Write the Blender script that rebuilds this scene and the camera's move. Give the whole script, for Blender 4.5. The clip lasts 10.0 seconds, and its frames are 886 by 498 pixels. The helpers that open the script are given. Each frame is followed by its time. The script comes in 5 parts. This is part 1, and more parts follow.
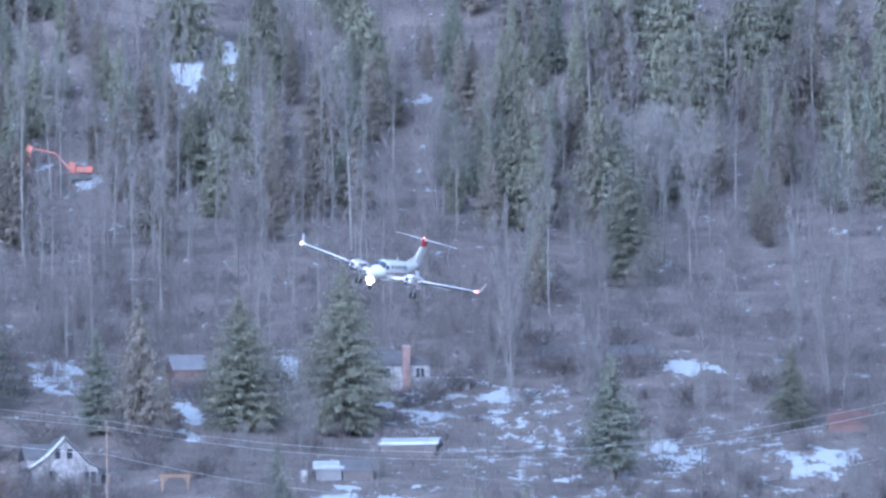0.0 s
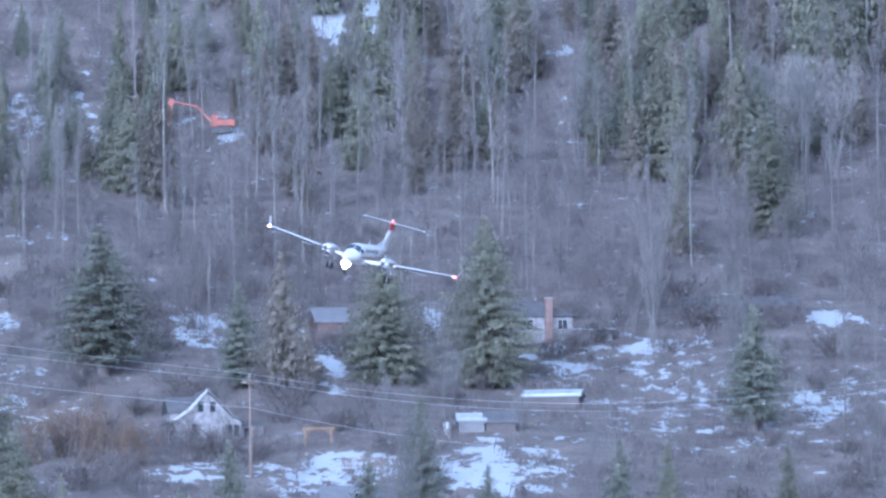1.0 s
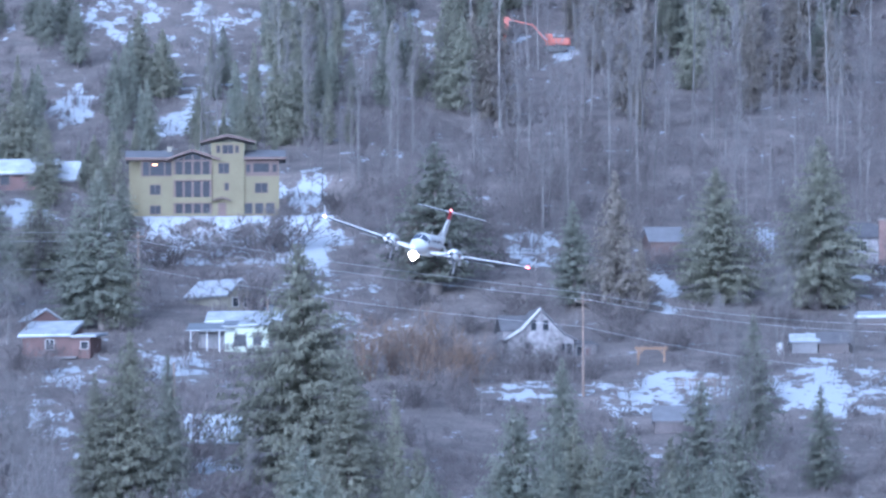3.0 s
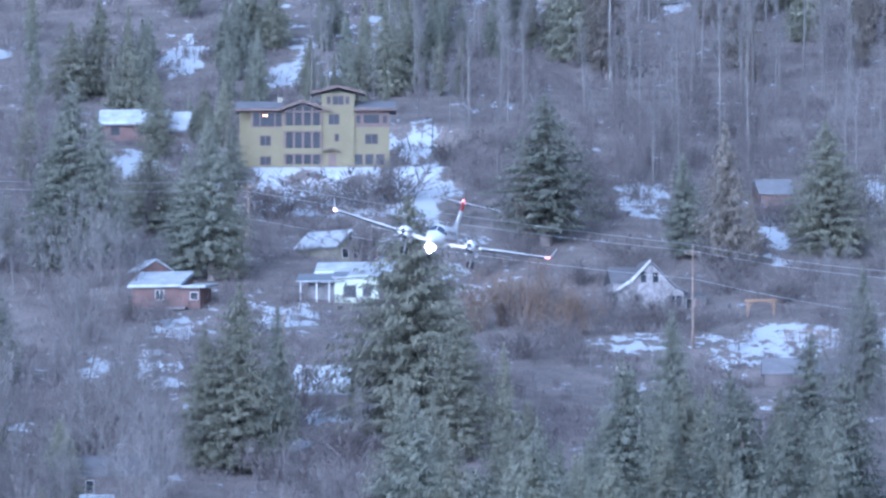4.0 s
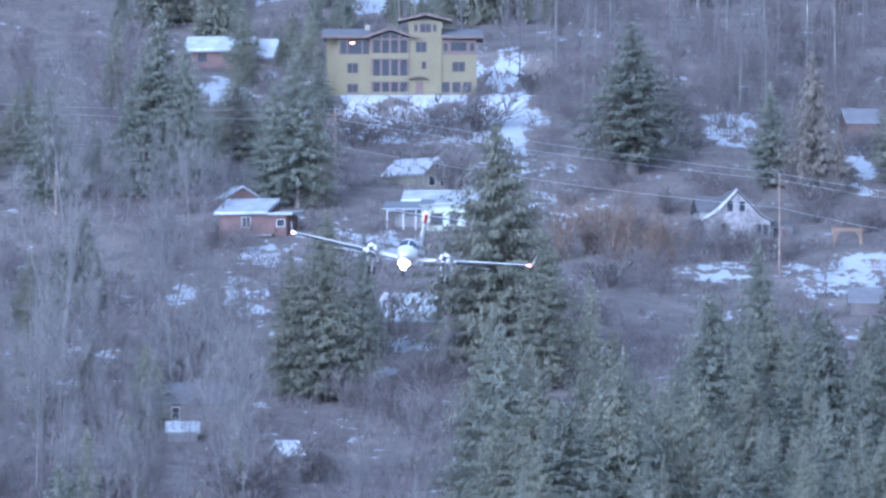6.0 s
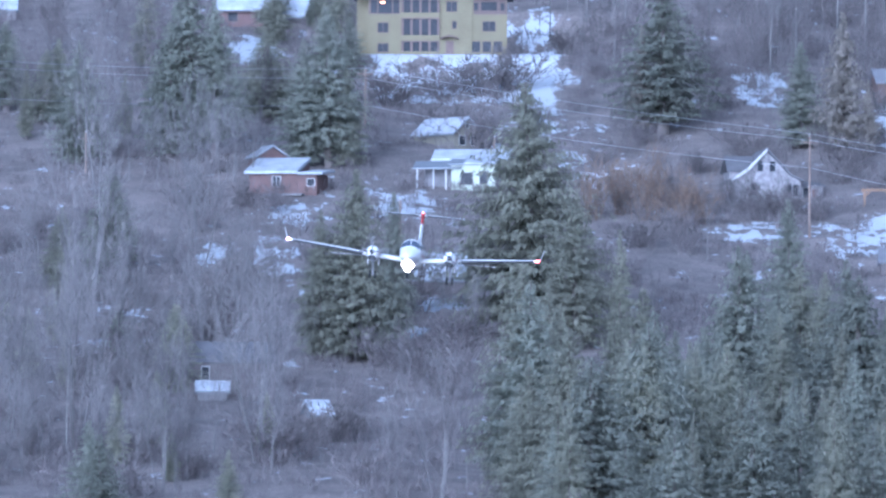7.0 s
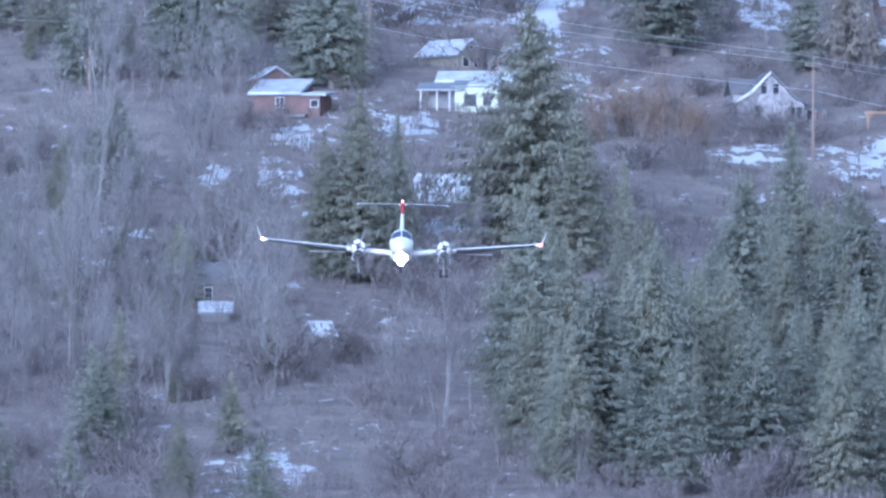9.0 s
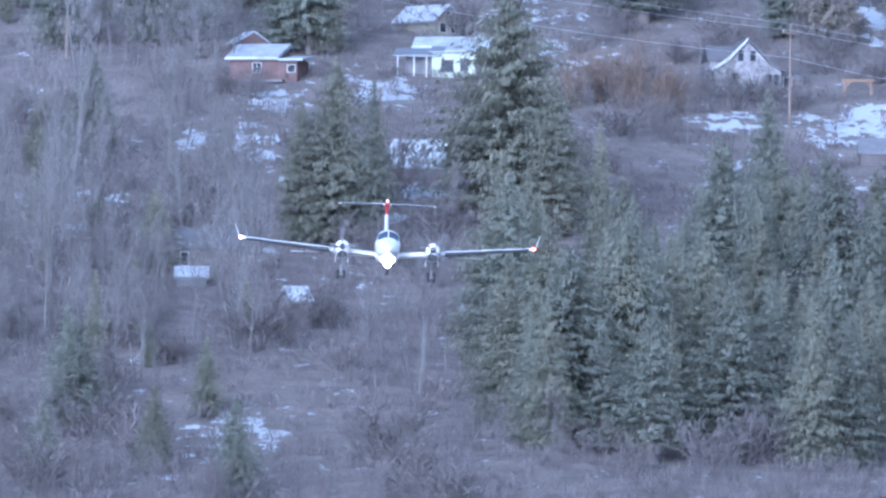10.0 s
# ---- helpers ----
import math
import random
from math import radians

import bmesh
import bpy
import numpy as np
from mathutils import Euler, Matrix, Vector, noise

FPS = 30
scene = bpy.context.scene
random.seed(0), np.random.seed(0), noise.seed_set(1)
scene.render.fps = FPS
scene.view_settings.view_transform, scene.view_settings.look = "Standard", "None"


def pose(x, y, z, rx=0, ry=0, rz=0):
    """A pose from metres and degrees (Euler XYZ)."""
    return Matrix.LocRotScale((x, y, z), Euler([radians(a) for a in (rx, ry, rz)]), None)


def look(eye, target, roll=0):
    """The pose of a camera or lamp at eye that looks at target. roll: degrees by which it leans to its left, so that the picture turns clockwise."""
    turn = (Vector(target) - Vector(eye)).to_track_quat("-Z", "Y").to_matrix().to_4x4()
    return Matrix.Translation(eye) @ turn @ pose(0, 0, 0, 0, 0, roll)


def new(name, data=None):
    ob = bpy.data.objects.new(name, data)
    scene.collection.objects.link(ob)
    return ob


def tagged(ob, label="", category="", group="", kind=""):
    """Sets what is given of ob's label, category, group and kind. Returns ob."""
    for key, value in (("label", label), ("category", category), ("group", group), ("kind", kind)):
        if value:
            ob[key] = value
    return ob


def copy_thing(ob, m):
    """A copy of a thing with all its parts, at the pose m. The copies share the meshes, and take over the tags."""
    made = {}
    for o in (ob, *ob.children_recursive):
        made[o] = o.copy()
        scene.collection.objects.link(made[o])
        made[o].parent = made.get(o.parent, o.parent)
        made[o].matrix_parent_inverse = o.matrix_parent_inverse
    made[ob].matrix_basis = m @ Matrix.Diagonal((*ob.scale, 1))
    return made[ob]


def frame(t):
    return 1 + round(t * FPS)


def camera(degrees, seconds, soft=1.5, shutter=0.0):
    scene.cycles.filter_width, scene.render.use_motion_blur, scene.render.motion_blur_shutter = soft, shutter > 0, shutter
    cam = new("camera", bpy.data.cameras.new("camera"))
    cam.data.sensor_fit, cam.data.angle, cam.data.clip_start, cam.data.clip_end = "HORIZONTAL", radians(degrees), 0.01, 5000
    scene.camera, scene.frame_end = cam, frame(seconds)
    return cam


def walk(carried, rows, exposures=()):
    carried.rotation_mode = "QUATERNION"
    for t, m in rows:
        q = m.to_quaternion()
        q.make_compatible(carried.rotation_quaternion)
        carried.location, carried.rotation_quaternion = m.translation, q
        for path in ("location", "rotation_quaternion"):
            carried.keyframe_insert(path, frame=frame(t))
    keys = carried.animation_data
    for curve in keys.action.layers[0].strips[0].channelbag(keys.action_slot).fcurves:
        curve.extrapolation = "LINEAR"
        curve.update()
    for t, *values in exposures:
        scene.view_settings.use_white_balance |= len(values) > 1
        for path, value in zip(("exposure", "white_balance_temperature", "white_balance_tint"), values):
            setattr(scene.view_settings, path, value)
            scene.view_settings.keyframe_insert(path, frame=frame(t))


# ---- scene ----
# a long lens on a tripod beside the runway, panned after the landing aeroplane
cam = camera(2.936, 10.0, soft=2.5, shutter=0.2)
PATH = [
    (0.0, -2.1312, 3.7525, 0.660),
    (0.5, -1.8848, 3.6670, 0.716),
    (1.0, -1.6459, 3.5994, 0.861),
    (1.5, -1.4104, 3.5462, 0.767),
    (2.0, -1.1253, 3.4948, 0.773),
    (2.5, -0.8365, 3.4319, 0.540),
    (3.0, -0.5685, 3.3426, 0.337),
    (3.2, -0.4747, 3.3044, 0.275),
    (4.3, -0.1587, 3.1468, 0.116),
    (4.5, -0.1309, 3.1227, 0.096),
    (5.0, -0.0646, 3.0562, 0.049),
    (5.5, 0.0042, 2.9997, -0.041),
    (6.8, 0.1472, 2.8408, -0.158),
    (7.0, 0.1550, 2.8103, -0.193),
    (7.5, 0.1771, 2.7374, -0.174),
    (8.0, 0.1822, 2.6748, -0.226),
    (8.5, 0.1776, 2.6176, -0.263),
    (9.0, 0.1587, 2.5503, -0.342),
    (9.5, 0.1273, 2.4866, -0.516),
    (10.0, 0.0681, 2.4374, -0.613),
]
walk(cam, [(t, pose(0, 0, 3, 90 + pitch, roll, yaw)) for t, yaw, pitch, roll in PATH],
     exposures=[(0, 1.55, 4330, 14), (5, 1.53, 4260, 15), (10, 1.64, 4320, 16)])

# ---------------------------------------------------------------- light: a bright overcast evening sky
world = bpy.data.worlds.new("overcast_sky")
scene.world = world
world.use_nodes = True
wn = world.node_tree.nodes
sky = wn.new("ShaderNodeTexSky")
sky.sky_type = "NISHITA"
sky.sun_disc = False
sky.sun_elevation, sky.sun_rotation = radians(9), radians(198)
sky.air_density, sky.dust_density, sky.ozone_density = 1.0, 3.0, 1.0
soften = wn.new("ShaderNodeHueSaturation")
soften.inputs["Saturation"].default_value = 0.35
world.node_tree.links.new(sky.outputs["Color"], soften.inputs["Color"])
world.node_tree.links.new(soften.outputs["Color"], wn["Background"].inputs["Color"])
wn["Background"].inputs["Strength"].default_value = 0.09
sun = new("sun", bpy.data.lights.new("sun", "SUN"))
sun.data.energy, sun.data.angle, sun.data.color = 2.0, radians(50), (1, 0.96, 0.9)
sun.matrix_world = look((0, 0, 0), (0.30, 0.942, -0.150))


# ---------------------------------------------------------------- materials
def mat(name, colour, vary=0.25, scale=1.0, rough=0.7, metal=0.0, bump=0.15, tint=None, random_value=0.0, **extra):
    """Principled surface with mottling at two scales and fine relief, in metres."""
    m = bpy.data.materials.new(name)
    m.use_nodes = True
    nt, n = m.node_tree, m.node_tree.nodes
    bsdf = n["Principled BSDF"]
    bsdf.inputs["Roughness"].default_value, bsdf.inputs["Metallic"].default_value = rough, metal
    for key, value in extra.items():
        bsdf.inputs[key.replace("_", " ")].default_value = value
    where = n.new("ShaderNodeTexCoord")
    coarse, fine = n.new("ShaderNodeTexNoise"), n.new("ShaderNodeTexNoise")
    for node, s, d in ((coarse, 0.35 * scale, 4), (fine, 4 * scale, 5)):
        node.inputs["Scale"].default_value, node.inputs["Detail"].default_value = s, d
        nt.links.new(where.outputs["Object"], node.inputs["Vector"])
    add = n.new("ShaderNodeMath")
    add.operation = "ADD"
    nt.links.new(coarse.outputs["Fac"], add.inputs[0])
    nt.links.new(fine.outputs["Fac"], add.inputs[1])
    ramp = n.new("ShaderNodeMapRange")
    ramp.inputs["From Min"].default_value, ramp.inputs["From Max"].default_value = 0.7, 1.3
    nt.links.new(add.outputs[0], ramp.inputs["Value"])
    mix = n.new("ShaderNodeMix")
    mix.data_type = "RGBA"
    low = [c * (1 - vary) for c in colour]
    high = [min(1, c * (1 + vary)) for c in (tint or colour)]
    mix.inputs["A"].default_value, mix.inputs["B"].default_value = (*low, 1), (*high, 1)
    nt.links.new(ramp.outputs[0], mix.inputs["Factor"])
    out = mix.outputs["Result"]
    if random_value:
        info, hsv, rng = n.new("ShaderNodeObjectInfo"), n.new("ShaderNodeHueSaturation"), n.new("ShaderNodeMapRange")
        rng.inputs["To Min"].default_value, rng.inputs["To Max"].default_value = 1 - random_value, 1 + random_value
        nt.links.new(info.outputs["Random"], rng.inputs["Value"])
        nt.links.new(rng.outputs[0], hsv.inputs["Value"])
        nt.links.new(out, hsv.inputs["Color"])
        out = hsv.outputs["Color"]
    nt.links.new(out, bsdf.inputs["Base Color"])
    if bump:
        b = n.new("ShaderNodeBump")
        b.inputs["Strength"].default_value, b.inputs["Distance"].default_value = bump, 0.05
        nt.links.new(fine.outputs["Fac"], b.inputs["Height"])
        nt.links.new(b.outputs["Normal"], bsdf.inputs["Normal"])
    return m


def glow(name, colour, strength):
    m = mat(name, colour, 0.0, bump=0)
    b = m.node_tree.nodes["Principled BSDF"]
    b.inputs["Emission Color"].default_value, b.inputs["Emission Strength"].default_value = (*colour, 1), strength
    return m


def foliage(name, colour, tint, leafy=False):
    """Needles or twigs: rough, and leaves let as much light through as they throw back."""
    m = mat(name, colour, 0.2, 0.6, 0.9, bump=0, tint=tint, random_value=0.18, Specular_IOR_Level=0.08)
    if leafy:
        nt, n = m.node_tree, m.node_tree.nodes
        bsdf, trans, both = n["Principled BSDF"], n.new("ShaderNodeBsdfTranslucent"), n.new("ShaderNodeAddShader")
        nt.links.new(bsdf.inputs["Base Color"].links[0].from_socket, trans.inputs["Color"])
        nt.links.new(bsdf.outputs[0], both.inputs[0])
        nt.links.new(trans.outputs[0], both.inputs[1])
        nt.links.new(both.outputs[0], n["Material Output"].inputs["Surface"])
    return m


SNOW = mat("old_snow", (0.34, 0.36, 0.395), 0.2, 1.6, 0.7, bump=0.3, tint=(0.45, 0.472, 0.515))
NEEDLES = foliage("conifer_needles", (0.127, 0.127, 0.102), (0.143, 0.142, 0.11), True)
NEEDLES_DARK = foliage("spruce_needles", (0.117, 0.121, 0.102), (0.13, 0.134, 0.11), True)
NEEDLES_BROWN = foliage("larch_needles", (0.128, 0.116, 0.102), (0.14, 0.126, 0.108), True)
TWIG = foliage("bare_twigs", (0.15, 0.141, 0.141), (0.185, 0.174, 0.17))
TWIG_PALE = foliage("pale_bare_twigs", (0.20, 0.19, 0.186), (0.245, 0.23, 0.225))
TWIG_DARK = foliage("dark_bare_twigs", (0.13, 0.117, 0.117), (0.158, 0.142, 0.139))
TWIG_RUST = foliage("willow_twigs", (0.165, 0.128, 0.105), (0.20, 0.15, 0.115))
BARK = mat("conifer_bark", (0.15, 0.13, 0.12), 0.3, 3, 0.9, bump=0.5)
BARK_PALE = mat("pale_aspen_bark", (0.165, 0.157, 0.15), 0.35, 2.5, 0.9, bump=0.3, random_value=0.35, Specular_IOR_Level=0.1)
BARK_GREY = mat("grey_bark", (0.14, 0.133, 0.128), 0.3, 2.5, 0.9, bump=0.4, random_value=0.2)
OCHRE = mat("ochre_stucco", (0.165, 0.143, 0.085), 0.12, 1.2, 0.85)
TIMBER = mat("red_brown_timber", (0.105, 0.07, 0.06), 0.25, 2, 0.6)
ROOF_GREY = mat("grey_shingle_roof", (0.17, 0.17, 0.185), 0.2, 2, 0.8, bump=0.4)
ROOF_DARK = mat("dark_shingle_roof", (0.115, 0.112, 0.12), 0.25, 2, 0.85, bump=0.4)
ROOF_METAL = mat("weathered_metal_roof", (0.20, 0.215, 0.235), 0.2, 1.5, 0.5, 0.2)
WHITE_BOARD = mat("weathered_white_boards", (0.12, 0.112, 0.115), 0.3, 3.2, 0.85, tint=(0.29, 0.275, 0.28))
MINT = mat("pale_mint_stucco", (0.40, 0.43, 0.35), 0.12, 1, 0.8)
CREAM = mat("cream_boards", (0.21, 0.195, 0.155), 0.15, 1.5, 0.8)
RED_WOOD = mat("rusty_red_boards", (0.12, 0.075, 0.068), 0.3, 2, 0.8)
DARK_WOOD = mat("dark_stained_boards", (0.105, 0.09, 0.088), 0.3, 2, 0.8)
GREY_BOARD = mat("grey_boards", (0.17, 0.165, 0.17), 0.25, 2, 0.8)
ORANGE_WOOD = mat("fresh_orange_timber", (0.21, 0.135, 0.085), 0.2, 2, 0.7)
BRICK = mat("red_brick", (0.20, 0.135, 0.12), 0.25, 3, 0.85, bump=0.4)
FRAME_WHITE = mat("white_painted_frame", (0.40, 0.40, 0.40), 0.12, 2, 0.6)
GLASS = mat("dark_window_glass", (0.035, 0.038, 0.045), 0.3, 0.5, 0.06, bump=0, Specular_IOR_Level=0.04)
ROOM_LAMP = glow("lit_room_lamp", (1.0, 0.45, 0.15), 2.5)
POLE_WOOD = mat("weathered_pole_wood", (0.19, 0.145, 0.118), 0.3, 3, 0.85)
CERAMIC = mat("grey_insulator", (0.45, 0.46, 0.48), 0.1, 3, 0.3)
WIRE = mat("aluminium_wire", (0.52, 0.53, 0.55), 0.1, 3, 0.4, 0.6, bump=0)
ROCK = mat("grey_rock", (0.27, 0.25, 0.24), 0.3, 2, 0.9, bump=0.6)
DIGGER = mat("orange_machine_paint", (0.33, 0.085, 0.055), 0.15, 2, 0.5)
BLACK_STEEL = mat("black_steel", (0.05, 0.05, 0.05), 0.2, 3, 0.6)
STRUT = mat("grey_gear_metal", (0.42, 0.42, 0.44), 0.15, 4, 0.35, 0.7)


# ---------------------------------------------------------------- the lie of the land
PROFILE_Y = (-6000, 900, 1500, 1700, 1850, 2000, 2150, 2300, 2450, 2600, 2750, 3000, 3500, 4600)
PROFILE_Z = (0, 0, 17, 31, 48, 68, 90, 120, 151, 185, 246, 360, 560, 800)


def height(x, y):
    """Height of the hillside at a place of the plan (numbers or arrays)."""
    x, y = np.asarray(x, float), np.asarray(y, float)
    z = sum(np.interp(y + d, PROFILE_Y, PROFILE_Z) for d in (-24, -8, 8, 24)) / 4
    near = np.clip((y - 1600) / 300, 0, 1)
    z = z + near * (0.7 * np.sin(x * 0.071 + y * 0.023) + 0.5 * np.sin(x * 0.032 - y * 0.061 + 1.7)
                    + 0.25 * np.sin(x * 0.19 + 0.6) * np.sin(y * 0.13))
    # the levelled bench of the big house, with its bank in front
    w = np.clip((26 - np.abs(x + 8)) / 8, 0, 1) * np.clip((y - 2433) / 7, 0, 1) * np.clip((2478 - y) / 14, 0, 1)
    return z + w * (150.5 - z)


# ---------------------------------------------------------------- mesh helpers
def link(name, bm, material, parent=None, label=""):
    me = bpy.data.meshes.new(name)
    bmesh.ops.recalc_face_normals(bm, faces=bm.faces[:])
    bm.to_mesh(me)
    bm.free()
    return link_mesh(name, me, material, parent, label)


def link_mesh(name, me, material, parent=None, label=""):
    if material and not me.materials:
        me.materials.append(material)
    ob = new(name, me)
    ob.parent = parent
    return tagged(ob, label) if label else ob


part = link


def thing(name, at, label, category, group="", turn=0.0):
    ob = new(name)
    ob.empty_display_size = 0.3
    ob.matrix_world = pose(*at, 0, 0, turn)
    return tagged(ob, label, category, group)


def box(x0, x1, y0, y1, z0, z1, bm=None, bevel=0.0):
    bm = bm or bmesh.new()
    r = bmesh.ops.create_cube(bm, size=1, matrix=Matrix.LocRotScale(
        ((x0 + x1) / 2, (y0 + y1) / 2, (z0 + z1) / 2), None, (x1 - x0, y1 - y0, z1 - z0)))
    if bevel:
        edges = list({e for v in r["verts"] for e in v.link_edges})
        bmesh.ops.bevel(bm, geom=edges, offset=bevel, segments=1, affect="EDGES")
    return bm


def rod(p, q, r0, r1=None, sides=8, bm=None):
    bm = bm or bmesh.new()
    p, q = Vector(p), Vector(q)
    d = q - p
    m = Matrix.Translation((p + q) / 2) @ d.to_track_quat("Z", "Y").to_matrix().to_4x4()
    bmesh.ops.create_cone(bm, cap_ends=True, segments=sides, radius1=r0, radius2=r0 if r1 is None else r1,
                          depth=d.length, matrix=m)
    return bm


def prism(profile, axis, a, b, bm=None):
    """A closed outline of (across, z) drawn out along 'x' or 'y' from a to b."""
    bm = bm or bmesh.new()
    def spot(c, z, s):
        return (s, c, z) if axis == "x" else (c, s, z)
    lo = [bm.verts.new(spot(c, z, a)) for c, z in profile]
    hi = [bm.verts.new(spot(c, z, b)) for c, z in profile]
    n = len(profile)
    bm.faces.new(lo)
    bm.faces.new(hi[::-1])
    for i in range(n):
        bm.faces.new((lo[i], hi[i], hi[(i + 1) % n], lo[(i + 1) % n]))
    return bm


def smooth(ob):
    ob.data.polygons.foreach_set("use_smooth", [True] * len(ob.data.polygons))
    return ob


def tubes(name, segments, material, sides=4):
    """One mesh of many tapered sticks: rows of start, end, two radii."""
    s = np.asarray(segments, float)
    p, q, r0, r1 = s[:, 0:3], s[:, 3:6], s[:, 6], s[:, 7]
    d = q - p
    d /= np.linalg.norm(d, axis=1)[:, None] + 1e-9
    up = np.where(np.abs(d[:, 2:3]) > 0.9, np.array([[1.0, 0, 0]]), np.array([[0, 0, 1.0]]))
    e1 = np.cross(d, up)
    e1 /= np.linalg.norm(e1, axis=1)[:, None]
    e2 = np.cross(d, e1)
    a = np.arange(sides) * 2 * np.pi / sides
    ring = e1[:, None, :] * np.cos(a)[None, :, None] + e2[:, None, :] * np.sin(a)[None, :, None]
    verts = np.concatenate([p[:, None, :] + ring * r0[:, None, None], q[:, None, :] + ring * r1[:, None, None]], axis=1)
    base = np.arange(len(s))[:, None] * 2 * sides
    k, k2 = np.arange(sides), (np.arange(sides) + 1) % sides
    faces = np.stack([base + k, base + k2, base + sides + k2, base + sides + k], axis=2).reshape(-1, 4)
    me = bpy.data.meshes.new(name)
    me.from_pydata(verts.reshape(-1, 3).tolist(), [], faces.tolist())
    me.materials.append(material)
    return me


# ---------------------------------------------------------------- the ground: one sheet to the horizon
SNOW_AREAS = []


def snow_area(x, y, rx, ry, amount):
    """A stretch of the plan where old snow still lies."""
    SNOW_AREAS.append((x, y, rx, ry, amount))


snow_area(-5.1, 2429.6, 14.3, 20.0, 0.58)
snow_area(6.6, 2432.8, 2.6, 40.0, 1.0)
snow_area(-8.0, 2438.8, 10.2, 2.5, 0.85)
snow_area(-12.3, 2435.2, 2.4, 2.5, 0.60)
snow_area(4.1, 2475.3, 2.0, 2.5, 0.85)
snow_area(-20.6, 2610.3, 6.7, 13.6, 0.54)
snow_area(-7.6, 2613.8, 6.4, 13.1, 0.52)
snow_area(14.6, 2606.7, 14.9, 16.9, 0.50)
snow_area(-6.6, 2551.1, 12.1, 40.4, 0.42)
snow_area(-32.8, 2451.5, 4.4, 10.0, 0.70)
snow_area(-29.0, 2492.8, 2.2, 11.7, 0.75)
snow_area(-27.4, 2302.5, 2.6, 10.9, 0.85)
snow_area(-12.0, 2308.3, 4.9, 13.9, 0.75)
snow_area(54.2, 2285.1, 9.7, 15.6, 0.66)
snow_area(74.0, 2283.3, 10.1, 16.1, 0.62)
snow_area(73.9, 2282.7, 2.0, 25.5, 0.90)
snow_area(-37.2, 2271.3, 2.0, 11.3, 0.60)
snow_area(-51.8, 2190.0, 4.3, 9.9, 0.55)
snow_area(-13.3, 2207.4, 2.9, 3.6, 0.75)
snow_area(-10.2, 2240.5, 3.3, 16.7, 0.50)
snow_area(69.8, 2422.5, 2.0, 22.4, 0.80)
snow_area(54.9, 2376.4, 2.0, 21.4, 0.80)
snow_area(87.2, 2387.8, 4.7, 12.5, 0.60)
snow_area(100.2, 2399.3, 3.9, 5.7, 0.80)
snow_area(97.0, 2382.8, 2.0, 4.4, 0.70)
snow_area(125.3, 2416.0, 4.7, 7.6, 0.80)
snow_area(119.4, 2339.3, 4.2, 11.1, 0.70)
snow_area(139.4, 2327.8, 4.9, 9.7, 0.75)
snow_area(100.6, 2366.3, 9.7, 42.1, 0.42)
snow_area(61.8, 2650.6, 2.0, 12.7, 1.10)
snow_area(67.9, 2651.0, 2.0, 11.0, 0.75)
snow_area(96.4, 2634.3, 2.0, 2.7, 0.95)
snow_area(38.0, 2413.8, 2.8, 21.4, 0.60)
snow_area(-26.9, 1981.3, 5.5, 29.7, 0.60)
snow_area(114.5, 2342.2, 32.2, 37.7, 0.36)
snow_area(44.9, 2589.0, 2.1, 3.6, 0.90)
snow_area(35.8, 2598.7, 2.0, 2.5, 0.80)
snow_area(15.2, 2495.0, 3.3, 7.2, 0.50)
snow_area(5.1, 2365.8, 11.6, 31.5, 0.40)
snow_area(34.9, 2289.0, 3.7, 5.6, 0.60)
snow_area(-28.0, 2262.2, 4.1, 22.9, 0.50)
snow_area(-50.4, 2221.0, 6.5, 5.1, 0.50)
snow_area(-46.2, 2195.0, 4.3, 6.4, 0.50)
snow_area(-54.1, 2386.2, 2.3, 8.2, 0.40)
snow_area(34.1, 2289.2, 4.5, 8.4, 0.60)
snow_area(-57.9, 2551.5, 3.1, 9.5, 0.9)
snow_area(-28.1, 2546.5, 2.8, 12.5, 0.9)
snow_area(-13.6, 2530.5, 2.1, 9.5, 0.9)
snow_area(-33.5, 2451.5, 4.0, 12.5, 0.9)
snow_area(-51.7, 2194.5, 2.0, 4.5, 0.8)
snow_area(-36.7, 2271.0, 2.0, 11.0, 0.8)
snow_area(-11.1, 2206.0, 3.6, 4.0, 0.85)
snow_area(-6.9, 2226.0, 3.6, 5.0, 0.75)
snow_area(-27.8, 2259.5, 2.6, 19.5, 0.6)
snow_area(55.8, 2228.5, 2.0, 11.5, 0.8)
snow_area(36.7, 2416.5, 2.0, 26.5, 0.7)
snow_area(-25.3, 2181.0, 2.1, 3.0, 0.8)


